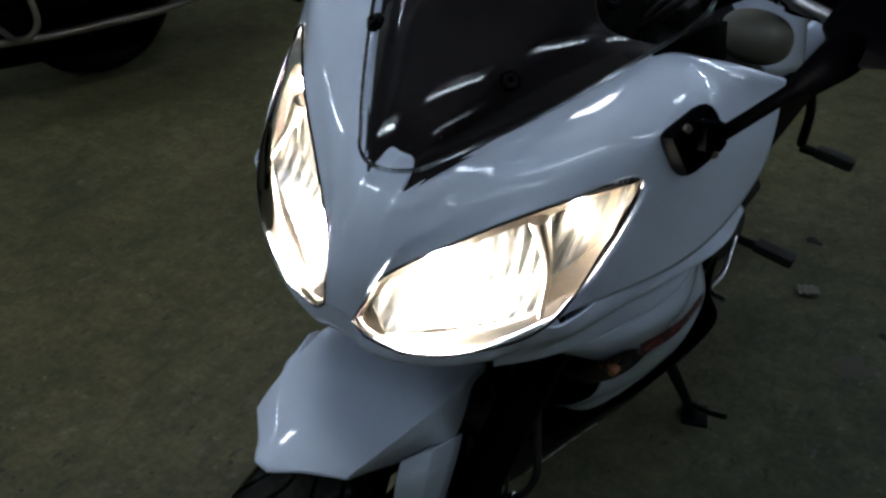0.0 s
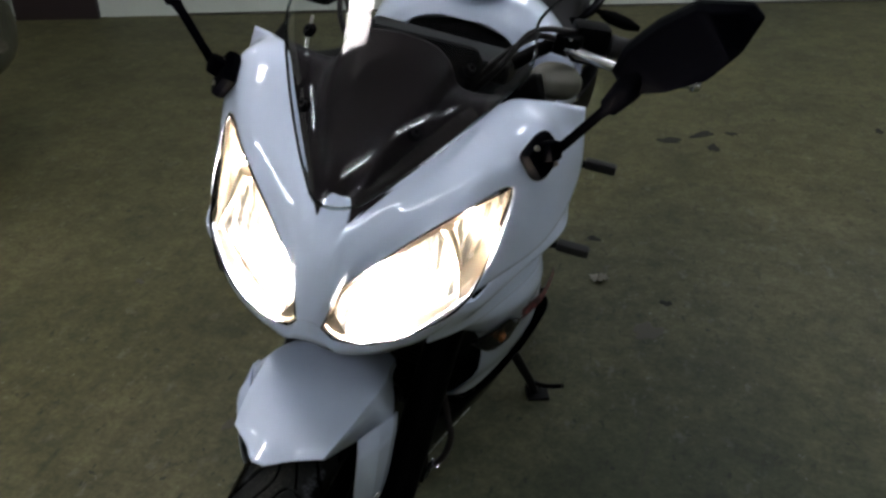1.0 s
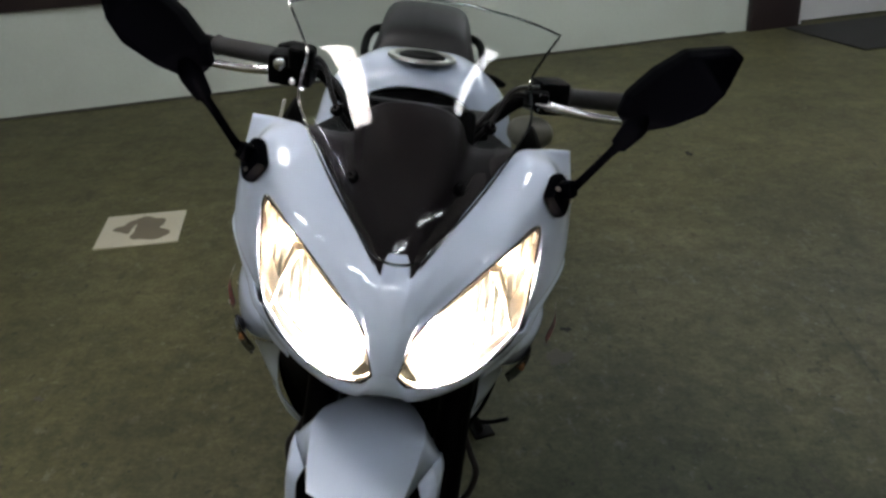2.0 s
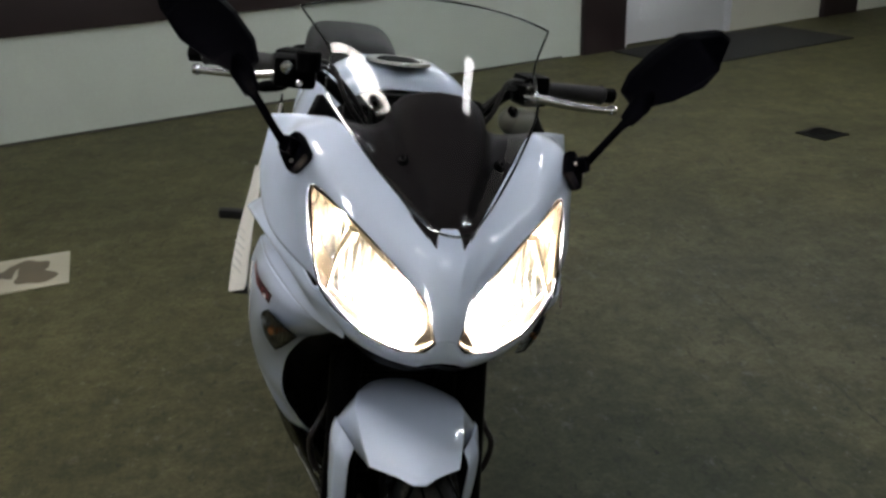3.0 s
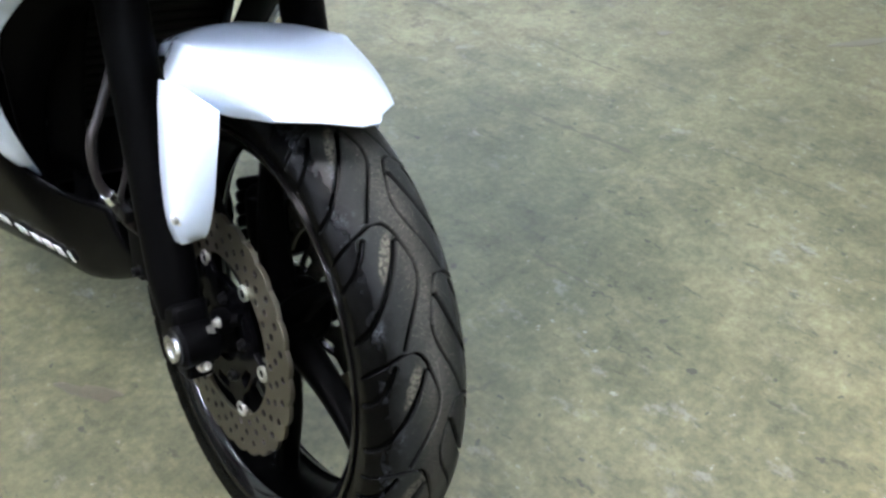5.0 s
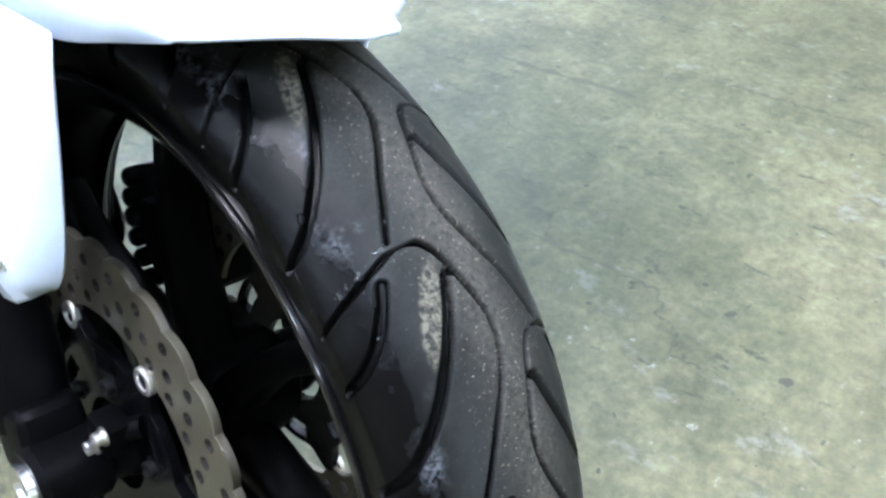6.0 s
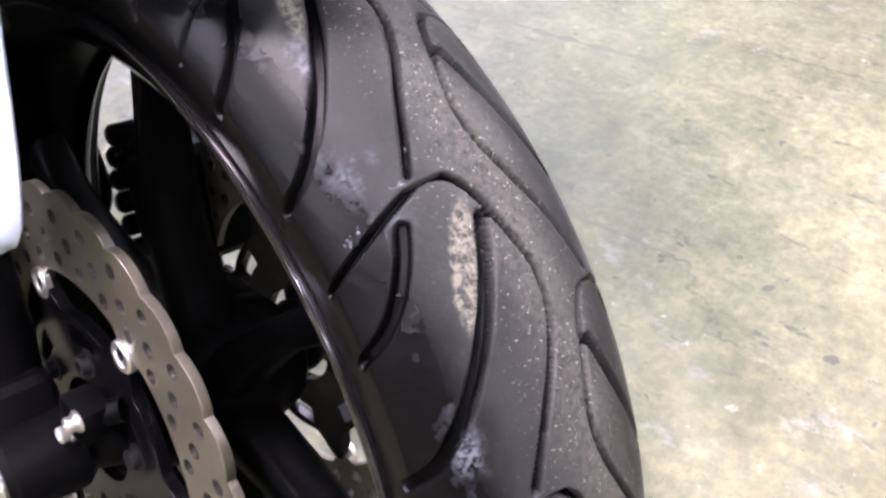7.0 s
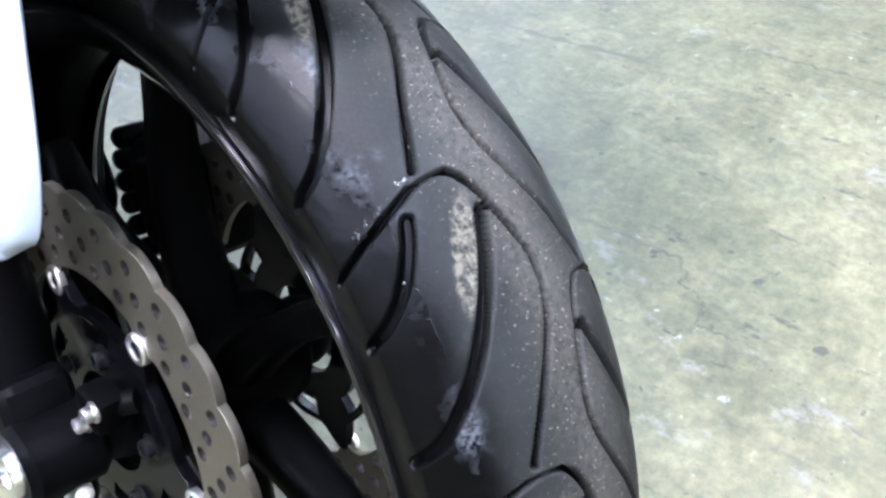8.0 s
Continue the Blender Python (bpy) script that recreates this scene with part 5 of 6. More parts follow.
        # dark inner panels behind the arch
        inner = [[(0.133, -0.010, 0.786), (0.10, 0.06, 0.76), (0.085, 0.16, 0.74)], [(0.155, 0.102, 0.735), (0.12, 0.14, 0.70), (0.09, 0.20, 0.68)], [(0.175, 0.202, 0.672), (0.15, 0.23, 0.63), (0.12, 0.26, 0.60)], [(0.194, 0.292, 0.580), (0.165, 0.31, 0.53), (0.13, 0.33, 0.50)], [(0.157, 0.357, 0.415), (0.14, 0.37, 0.40), (0.12, 0.38, 0.38)], [(0.118, 0.408, 0.342), (0.11, 0.40, 0.32), (0.10, 0.39, 0.30)]]
        part("inner_panel", patch("inner_panel", tapered(inner) if s < 0 else inner, BLACK, 30, 16, side=-s), bike, "matt black inner fairing panel", thick=0.003)
    under = [[(0, -0.066, 0.776), (0.040, -0.064, 0.771), (0.088, -0.045, 0.778), (0.133, -0.014, 0.790)], [(0, 0.00, 0.735), (0.04, 0.0, 0.73), (0.085, 0.01, 0.74), (0.12, 0.03, 0.765)], [(0, 0.07, 0.725), (0.04, 0.07, 0.72), (0.075, 0.08, 0.72), (0.10, 0.09, 0.745)], [(0, 0.16, 0.76), (0.04, 0.16, 0.755), (0.07, 0.16, 0.75), (0.09, 0.16, 0.75)]]
    part("nose_undertray", patch("nose_undertray", under, BLACK, 20, 20, both=True), bike, "matt black tray under the nose", thick=0.003)


def cockpit(bike):
    """Meter, yoke, bars, grips, levers, reservoirs and cables."""
    part("meter", join("meter", box("m", (0.19, 0.06, 0.09), BLACK, (0, 0, 0), 0.018, 3), moved(lathe("dial", [(0, 0), (0, 0.042), (0.006, 0.044), (0.006, 0.038), (0.003, 0)], DARKMETAL, 32, "y"), pose(-0.03, 0.030, 0.0))), bike, "black instrument cluster", pose(0, 0.225, 1.055, -40))
    tray = [[(0, 0.19, 1.062), (0.09, 0.19, 1.054), (0.185, 0.20, 1.040)], [(0, 0.27, 1.020), (0.10, 0.27, 1.015), (0.232, 0.27, 1.012)], [(0, 0.36, 1.005), (0.11, 0.36, 1.000), (0.236, 0.36, 0.985)], [(0, 0.44, 1.020), (0.11, 0.44, 1.010), (0.215, 0.44, 0.965)], [(0, 0.512, 1.056), (0.10, 0.518, 1.025), (0.165, 0.52, 0.95)]]
    part("cockpit_tray", patch("cockpit_tray", tray, BLACK, 24, 16, both=True), bike, "black inner cockpit panel", thick=0.003)
    hb = pose(0, 0.33, 0, 0, 0, -4.33)
    bar = part("handlebar", tube("handlebar", [(-0.24, 0.085, 1.098), (-0.17, 0.055, 1.09), (-0.08, 0.02, 1.035), (0.08, 0.02, 1.035), (0.17, 0.055, 1.09), (0.24, 0.085, 1.098)], 0.011, BLACK, 14, 24), bike, "black handlebar", hb)
    part("top_yoke", box("top_yoke", (0.25, 0.085, 0.03), DARKMETAL, (0, 0.03, 1.045), 0.010, 3), bar, "dark top yoke")
    part("ignition_lock", lathe("ignition_lock", [(1.02, 0), (1.02, 0.02), (1.05, 0.02), (1.054, 0.016), (1.052, 0)], BLACK, 20, "z"), bar, "", pose(0, -0.03, 0))
    for s in (-1, 1):
        d = Vector((s * 0.155, 0.062, -0.008)).normalized()
        a = Vector((s * 0.245, 0.086, 1.098))
        part("grip", tube("grip", [a, a + d * 0.008, a + d * 0.01, a + d * 0.135, a + d * 0.138, a + d * 0.142], [0.0185, 0.0185, 0.0165, 0.0165, 0.019, 0.016], RUBBER, 18), bar, "black rubber grip")
        part("bar_end", tube("bar_end", [a + d * 0.142, a + d * 0.168], [0.014, 0.0155], BLACK, 16), bar)
        part("switch_pod", join("switch_pod", moved(box("pod", (0.055, 0.05, 0.058), BLACK, (0, 0, 0), 0.010, 2), Matrix.Translation(a - d * 0.03) @ Matrix.Rotation(s * 0.38, 4, "Z")), moved(box("key", (0.02, 0.012, 0.012), BLACK, (0, 0, 0), 0.003), Matrix.Translation(a - d * 0.03 + Vector((0, 0.03, 0.01))))), bar, "black switch housing")
        lev = [a - d * 0.055 + Vector((0, -0.038, -0.004)), a - d * 0.02 + Vector((0, -0.052, -0.006)), a + d * 0.05 + Vector((0, -0.066, -0.012)), a + d * 0.12 + Vector((0, -0.064, -0.016)), a + d * 0.148 + Vector((0, -0.060, -0.016))]
        part("lever", join("lever", tube("blade", lev, [0.010, 0.009, 0.0075, 0.0065, 0.0062], SILVER, 12, 22), moved(lathe("ball", [(-0.010, 0), (-0.008, 0.007), (0, 0.0105), (0.008, 0.007), (0.010, 0)], SILVER, 16), Matrix.Translation(lev[-1]))), bar, "polished alloy lever")
        part("lever_clamp", join("lever_clamp", moved(box("c", (0.04, 0.055, 0.03), BLACK, (0, 0, 0), 0.006), Matrix.Translation(a - d * 0.055 + Vector((0, -0.020, 0)))), moved(lathe("piv", [(-0.014, 0), (-0.014, 0.009), (0.014, 0.009), (0.014, 0)], SILVER, 16, "z"), Matrix.Translation(a - d * 0.05 + Vector((0, -0.04, 0.0))))), bar)
        part("cable", tube("cable", [a - d * 0.06 + Vector((0, -0.02, 0.0)), a - d * 0.10 + Vector((0, -0.06, 0.01)), Vector((s * 0.10, -0.04, 1.06)), Vector((s * 0.07, 0.0, 0.98)), Vector((s * 0.06, 0.03, 0.85))], 0.0045, CABLE, 8, 30), bar)
        part("cable", tube("cable", [a - d * 0.05 + Vector((0, -0.01, 0.015)), a - d * 0.09 + Vector((-s * 0.01, -0.07, 0.02)), Vector((s * 0.12, -0.06, 1.07)), Vector((s * 0.06, -0.04, 0.99))], 0.0045, CABLE, 8, 30), bar)
    part("master_cylinder", join("master_cylinder", box("b", (0.072, 0.06, 0.052), BLACK, (-0.212, 0.025, 1.100), 0.009), moved(lathe("pot", [(0, 0), (0, 0.021), (0.03, 0.022), (0.034, 0.018), (0.034, 0)], BLACK, 24, "z"), pose(-0.19, -0.012, 1.110))), bar, "black brake master cylinder")
    for x, z, r in ((-0.225, 1.112, 0.0105), (-0.203, 1.086, 0.0065), (-0.198, 1.122, 0.0045)):
        part("cap", lathe("cap", [(-0.012, 0), (-0.012, r * 0.7), (-0.010, r), (0.0, r), (0.0, 0)], SILVER, 20, "y"), bar, "bright round cap on the brake master cylinder", pose(x, -0.004, z))
    part("reservoir", egg("reservoir", (0.038, 0.034, 0.025), GREYGREEN, (0, 0, 0), 0.85, 20), bike, "olive-grey plastic reservoir", pose(0.192, 0.33, 1.050, 0, 0, 20))


def bodywork(bike):
    """Tank, seat, tail, engine, frame and rear end."""
    tank = [[(0, 0.498, 1.056), (0.05, 0.498, 1.053), (0.10, 0.505, 1.02), (0.14, 0.51, 0.92)],
            [(0, 0.515, 1.085), (0.07, 0.517, 1.077), (0.135, 0.525, 1.03), (0.172, 0.535, 0.92)],
            [(0, 0.575, 1.100), (0.085, 0.575, 1.092), (0.165, 0.58, 1.03), (0.197, 0.59, 0.92)],
            [(0, 0.66, 1.092), (0.085, 0.66, 1.082), (0.168, 0.67, 1.01), (0.205, 0.68, 0.90)],
            [(0, 0.78, 1.03), (0.07, 0.78, 1.02), (0.15, 0.79, 0.95), (0.195, 0.79, 0.86)],
            [(0, 0.88, 0.93), (0.05, 0.88, 0.925), (0.105, 0.88, 0.89), (0.16, 0.88, 0.83)]]
    t = part("fuel_tank", patch("fuel_tank", tank, WHITE, 40, 24, both=True), bike, "white gloss fuel tank", thick=0.003)
    part("filler_ring", lathe("filler_ring", [(0.0, 0.042), (0.0, 0.064), (0.005, 0.063), (0.007, 0.058), (0.005, 0.050), (0.0, 0.048)], BOLT, 40, "z"), t, "dull metal filler ring", pose(0, 0.555, 1.099, -3))
    part("filler_cap", lathe("filler_cap", [(0.0, 0), (0.0, 0.042), (0.005, 0.043), (0.008, 0.036), (0.006, 0.02), (0.006, 0)], BLACK, 40, "z"), t, "black filler cap", pose(0, 0.555, 1.099, -3))
    seat = [[(0, 0.84, 0.90), (0.07, 0.84, 0.895), (0.11, 0.85, 0.85)], [(0, 0.95, 0.835), (0.10, 0.95, 0.83), (0.145, 0.95, 0.79)], [(0, 1.08, 0.835), (0.12, 1.08, 0.83), (0.16, 1.08, 0.79)], [(0, 1.17, 0.90), (0.11, 1.17, 0.89), (0.13, 1.17, 0.83)], [(0, 1.22, 1.02), (0.10, 1.22, 1.005), (0.14, 1.22, 0.92)], [(0, 1.45, 1.05), (0.10, 1.45, 1.035), (0.125, 1.45, 0.95)], [(0, 1.56, 1.01), (0.06, 1.56, 1.0), (0.08, 1.56, 0.92)]]
    part("seat", patch("seat", seat, SEATMAT, 40, 20, both=True), bike, "black vinyl stepped seat", thick=0.02)
    for s in (-1, 1):
        part("tail_panel", patch("tail_panel", [[(0.10, 0.86, 0.86), (0.135, 1.1, 0.83), (0.125, 1.3, 0.91), (0.06, 1.60, 0.95)], [(0.15, 0.86, 0.78), (0.165, 1.1, 0.77), (0.14, 1.3, 0.86), (0.06, 1.62, 0.92)], [(0.13, 0.88, 0.70), (0.14, 1.1, 0.72), (0.12, 1.3, 0.81), (0.05, 1.60, 0.89)]], WHITE, 14, 30, side=-s), bike, "white tail panel", thick=0.003)
        part("side_cover", patch("side_cover", [[(0.175, 0.50, 0.90), (0.192, 0.70, 0.885), (0.203, 0.92, 0.855), (0.205, 1.08, 0.845), (0.185, 1.25, 0.87)], [(0.18, 0.52, 0.80), (0.196, 0.70, 0.79), (0.205, 0.92, 0.775), (0.203, 1.08, 0.78), (0.18, 1.24, 0.82)], [(0.16, 0.54, 0.68), (0.175, 0.70, 0.66), (0.18, 0.90, 0.66), (0.175, 1.05, 0.71), (0.16, 1.22, 0.78)]], BLACK, 14, 30, side=-s), bike, "black plastic side cover", thick=0.003)
        sig = part("rear_signal", tube("rear_signal", [(s * 0.15, 1.615, 0.822), (s * 0.18, 1.63, 0.812), (s * 0.225, 1.645, 0.80), (s * 0.262, 1.652, 0.792)], [0.012, 0.020, 0.019, 0.008], BLACK, 14, 16), bike, "black rear turn signal on a short stalk")
        part("signal_stalk", tube("signal_stalk", [(s * 0.06, 1.58, 0.85), (s * 0.16, 1.62, 0.82)], 0.008, BLACK, 10), sig)
        part("engine_side", plate_side("engine_side", [(0.44, 0.44), (0.56, 0.80), (1.0, 0.74), (1.05, 0.47), (0.92, 0.30), (0.58, 0.26)], 0.006, BLACK, s * 0.152), bike, "matt black engine side cover")
        part("grab_rail", tube("grab_rail", [(s * 0.11, 1.18, 0.90), (s * 0.155, 1.25, 0.93), (s * 0.15, 1.45, 0.955), (s * 0.07, 1.56, 0.95)], 0.011, BLACK, 12, 24), bike, "black grab rail")
        part("frame_tube", tube("frame_tube", [(s * 0.06, 0.30, 0.88), (s * 0.15, 0.45, 0.80), (s * 0.17, 0.62, 0.68), (s * 0.16, 0.80, 0.52), (s * 0.14, 0.92, 0.40)], 0.019, DARKMETAL, 14, 24), bike, "black tubular frame rail")
        part("seat_tube", tube("seat_tube", [(s * 0.14, 0.80, 0.55), (s * 0.13, 1.0, 0.70), (s * 0.11, 1.3, 0.82)], 0.014, DARKMETAL, 12, 16), bike)
        # rider and passenger pegs with hangers
        part("peg_hanger", plate_side("peg_hanger", [(0.86, 0.46), (0.98, 0.50), (1.10, 0.40), (1.14, 0.34), (1.08, 0.31), (0.96, 0.36), (0.86, 0.40)], 0.012, DARKMETAL, s * 0.165), bike, "dark peg hanger")
        part("rider_peg", join("rider_peg", tube("peg", [(s * 0.17, 1.09, 0.352), (s * 0.215, 1.095, 0.352)], 0.010, DARKMETAL, 12), box("rub", (0.085, 0.036, 0.022), RUBBER, (s * 0.255, 1.10, 0.352), 0.006)), bike, "black rubber rider footrest")
        e = -0.04 if s > 0 else 0.0
        part("passenger_hanger", tube("passenger_hanger", [(s * 0.13, 1.22, 0.72), (s * 0.17, 1.36, 0.58), (s * (0.225 + e), 1.40, 0.462)], 0.011, DARKMETAL, 12, 12), bike)
        part("passenger_peg", join("passenger_peg", tube("peg", [(s * (0.225 + e), 1.40, 0.455), (s * (0.265 + e), 1.405, 0.455)], 0.011, DARKMETAL, 12), box("rub", (0.090, 0.036, 0.028), RUBBER, (s * (0.302 + e), 1.41, 0.457), 0.009)), bike, "black rubber passenger footrest")
        part("radiator_shroud", patch("radiator_shroud", [[(0.08, 0.26, 0.72), (0.13, 0.31, 0.70)], [(0.09, 0.31, 0.55), (0.135, 0.36, 0.53)], [(0.08, 0.35, 0.36), (0.105, 0.40, 0.36)]], BLACK, 12, 8, side=-s), bike, "", thick=0.003)
    part("front_cover", box("front_cover", (0.30, 0.02, 0.28), BLACK, (0, 0.405, 0.74), 0.008), bike, "matt black cover over the radiator")
    rad = part("radiator", box("radiator", (0.24, 0.035, 0.26), RADIATOR, (0, 0, 0), 0.006), bike, "black finned radiator", pose(0, 0.355, 0.55, 18))
    for i in range(16):
        part("fin", box("fin", (0.22, 0.002, 0.004), DARKMETAL, (0, -0.019, -0.11 + i * 0.0147)), rad)
    belly = [[(0, 0.235, 0.262), (0.045, 0.235, 0.268), (0.078, 0.240, 0.300), (0.085, 0.27, 0.345)],
             [(0, 0.33, 0.190), (0.062, 0.33, 0.195), (0.094, 0.34, 0.226), (0.130, 0.38, 0.350)],
             [(0, 0.45, 0.150), (0.070, 0.45, 0.168), (0.114, 0.46, 0.212), (0.205, 0.425, 0.44)],
             [(0, 0.62, 0.140), (0.095, 0.62, 0.150), (0.163, 0.63, 0.220), (0.248, 0.61, 0.48)],
             [(0, 0.80, 0.160), (0.09, 0.80, 0.17), (0.158, 0.80, 0.262), (0.20, 0.78, 0.42)],
             [(0, 0.95, 0.19), (0.08, 0.95, 0.20), (0.15, 0.95, 0.29), (0.17, 0.93, 0.40)]]
    b = part("belly_pan", patch("belly_pan", belly, GLOSSBLACK, 40, 24, both=True), bike, "gloss black belly fairing", thick=0.003)
    g = np.array(belly)
    for s in (-1, 1):
        for i in range(2, 8):
            r = 2.81 - i * 0.235
            k = int(r)
            row = g[k] * (1 - (r - k)) + g[k + 1] * (r - k)
            nxt = catmull(g[k + 1], 31)[15] - catmull(g[k], 31)[15]
            a, c = catmull(row, 31)[19], catmull(row, 31)[22]
            d = nxt / np.linalg.norm(nxt)
            up = (c - a) / np.linalg.norm(c - a)
            nn = np.cross(d, up)
            nn = nn / np.linalg.norm(nn) * (1 if nn[0] > 0 else -1)
            o = (a + c) / 2 + nn * 0.007
            wd = (0.013, 0.012, 0.014, 0.011, 0.013, 0.013, 0.011, 0.005)[i]
            quad = [[o - d * wd - up * 0.0095, o - d * wd + up * 0.0095], [o + d * wd - up * 0.0095, o + d * wd + up * 0.0095]]
            part("logo_bar", patch("logo_bar", quad, DECALWHITE, 2, 2, side=s), b, "pale logo drawn as a bar", thick=0.0008)
    eng = [box("crankcase", (0.30, 0.36, 0.24), DARKMETAL, (0, 0.68, 0.38), 0.03, 3), box("cylinder", (0.26, 0.2, 0.26), DARKMETAL, (0, 0.52, 0.58), 0.02, 2), box("head", (0.28, 0.18, 0.12), DARKMETAL, (0, 0.47, 0.72), 0.025, 2)]
    for s in (-1, 1):
        eng.append(moved(lathe("cover", [(0, 0), (0.03, 0.03), (0.035, 0.07), (0.02, 0.10), (0, 0.105)], DARKMETAL, 32), (pose(0.15, 0.72, 0.36) if s > 0 else pose(-0.15, 0.72, 0.36, 0, 0, 180))))
    part("engine", join("engine", *eng), bike, "black parallel-twin engine")
    for s in (-1, 1):
        part("header_pipe", tube("header_pipe", [(s * 0.06, 0.42, 0.68), (s * 0.065, 0.395, 0.60), (s * 0.06, 0.40, 0.40), (s * 0.05, 0.44, 0.22), (s * 0.03, 0.6, 0.19)], 0.018, SILVER, 14, 30), bike, "steel exhaust header")
    part("silencer", box("silencer", (0.16, 0.30, 0.10), DARKMETAL, (-0.02, 1.02, 0.20), 0.03, 3), bike, "dark under-engine silencer")
    part("swingarm", join("swingarm", *[tube("arm", [(s * 0.11, 0.92, 0.39), (s * 0.125, 1.15, 0.36), (s * 0.12, 1.41, 0.31)], [0.028, 0.025, 0.02], DARKMETAL, 14, 10) for s in (-1, 1)]), bike, "black swingarm")
    rear = part("rear_wheel", wheel_rim("rear_wheel", 0.06, 0.228), bike, "black cast rear wheel", pose(0, 1.41, 0.305))
    add_spokes(rear, 0.228)
    part("rear_tyre", lathe("rear_tyre", [(0.07, 0.225), (0.08, 0.25), (0.078, 0.272), (0.06, 0.294), (0.03, 0.305), (0, 0.307), (-0.03, 0.305), (-0.06, 0.294), (-0.078, 0.272), (-0.08, 0.25), (-0.07, 0.225)], RUBBER, 80), rear, "black rear tyre")
    part("chain", tube("chain", [(0.09, 0.86, 0.40), (0.09, 1.41, 0.39)], 0.008, DARKMETAL, 8), bike)
    part("shock", tube("shock", [(-0.07, 0.96, 0.46), (-0.07, 0.86, 0.70)], 0.03, DARKMETAL, 16), bike)
    part("rear_mudguard", patch("rear_mudguard", [[(0, 1.45, 0.86), (0.06, 1.45, 0.85)], [(0, 1.62, 0.74), (0.07, 1.62, 0.73)], [(0, 1.74, 0.55), (0.08, 1.74, 0.54)]], BLACK, 16, 8, both=True), bike, "black rear mudguard", thick=0.004)
    # side stand, set down on the floor at the left
    st = part("side_stand", tube("side_stand", [(0.13, 0.70, 0.345), (0.17, 0.745, 0.27), (0.235, 0.83, 0.12), (0.262, 0.86, 0.058)], [0.014, 0.013, 0.011, 0.010], DARKMETAL, 14, 16), bike, "dark steel side stand, set down")
    part("stand_foot", box("stand_foot", (0.055, 0.06, 0.010), DARKMETAL, (0, 0, 0), 0.003), st, "", pose(0.268, 0.868, 0.0492, 0, -9.45, 20))
    part("stand_tang", tube("stand_tang", [(0.25, 0.85, 0.09), (0.285, 0.845, 0.095), (0.325, 0.825, 0.125)], 0.006, DARKMETAL, 10, 10), st)
    part("gear_pedal", tube("gear_pedal", [(0.17, 1.08, 0.36), (0.19, 0.98, 0.33), (0.19, 0.90, 0.335), (0.225, 0.885, 0.34)], 0.007, SILVER, 10, 16), bike, "alloy gear pedal")
    part("brake_pedal", tube("brake_pedal", [(-0.17, 1.08, 0.34), (-0.19, 0.98, 0.30), (-0.195, 0.90, 0.295), (-0.235, 0.885, 0.30)], 0.007, SILVER, 10, 16), bike, "alloy brake pedal")


def plate_side(name, loop, thick, mat, x):
    """A plate in the yz plane at x."""
    return moved(plate(name, loop, [], thick, mat, 0.001), Matrix.Translation((x, 0, 0)) @ Matrix(((0, 0, 1, 0), (1, 0, 0, 0), (0, 1, 0, 0), (0, 0, 0, 1))))


def motorcycle():
    bike = thing("motorcycle", "white faired sport motorcycle with lit headlights on its side stand", "motorcycle", pose(0, 0, 0, 0, LEAN, 0))
    front_wheel(bike)
    front_fork(bike)
    fender(bike)
    fairing(bike)
    cockpit(bike)
    bodywork(bike)
    return bike


def paper_tag(m):
    """A long printed sheet hung by a string from the right lever, curling as it hangs."""
    d = np.array((0.34, -0.94, 0.0))
    rows = []
    for z, cx, wd, curl in ((0.902, -0.261, 0.030, 0.0), (0.865, -0.265, 0.042, 0.004), (0.80, -0.275, 0.058, 0.008), (0.735, -0.283, 0.074, 0.004), (0.69, -0.287, 0.084, -0.005), (0.652, -0.291, 0.086, -0.012)):
        c = np.array((cx, 0.44, z)) - (-0.261, 0.44, 0.902)
        slant = np.array((0, 0, 0.018 if z < 0.66 else 0.0))
        rows.append([c - d * wd / 2 - slant, c + (curl, curl, 0), c + d * wd / 2 + slant])
    tag = solo("paper_tag", patch("paper_tag", rows, PAPER, 40, 16), "long white printed paper tag hanging from the handlebar", "paper tag", m @ pose(-0.261, 0.44, 0.902))
    tag.modifiers.new("thickness", "SOLIDIFY").thickness = 0.0006
    part("string", tube("string", [(0, 0, -0.006), (0.008, -0.01, 0.03), (0.022, -0.02, 0.07), (0.034, -0.03, 0.13)], 0.0028, PAPER, 6, 16), tag, "thin paper string")
    for i in range(8):
        z = -0.125 - 0.016 * i
        part("print_line", box("print_line", (0.0012, 0.034 + 0.008 * (i % 3), 0.003), INK, (0, 0, 0)), tag, "grey print", pose(-0.0245 - 0.0016 * i, 0.0, z, 0, 0, 20))


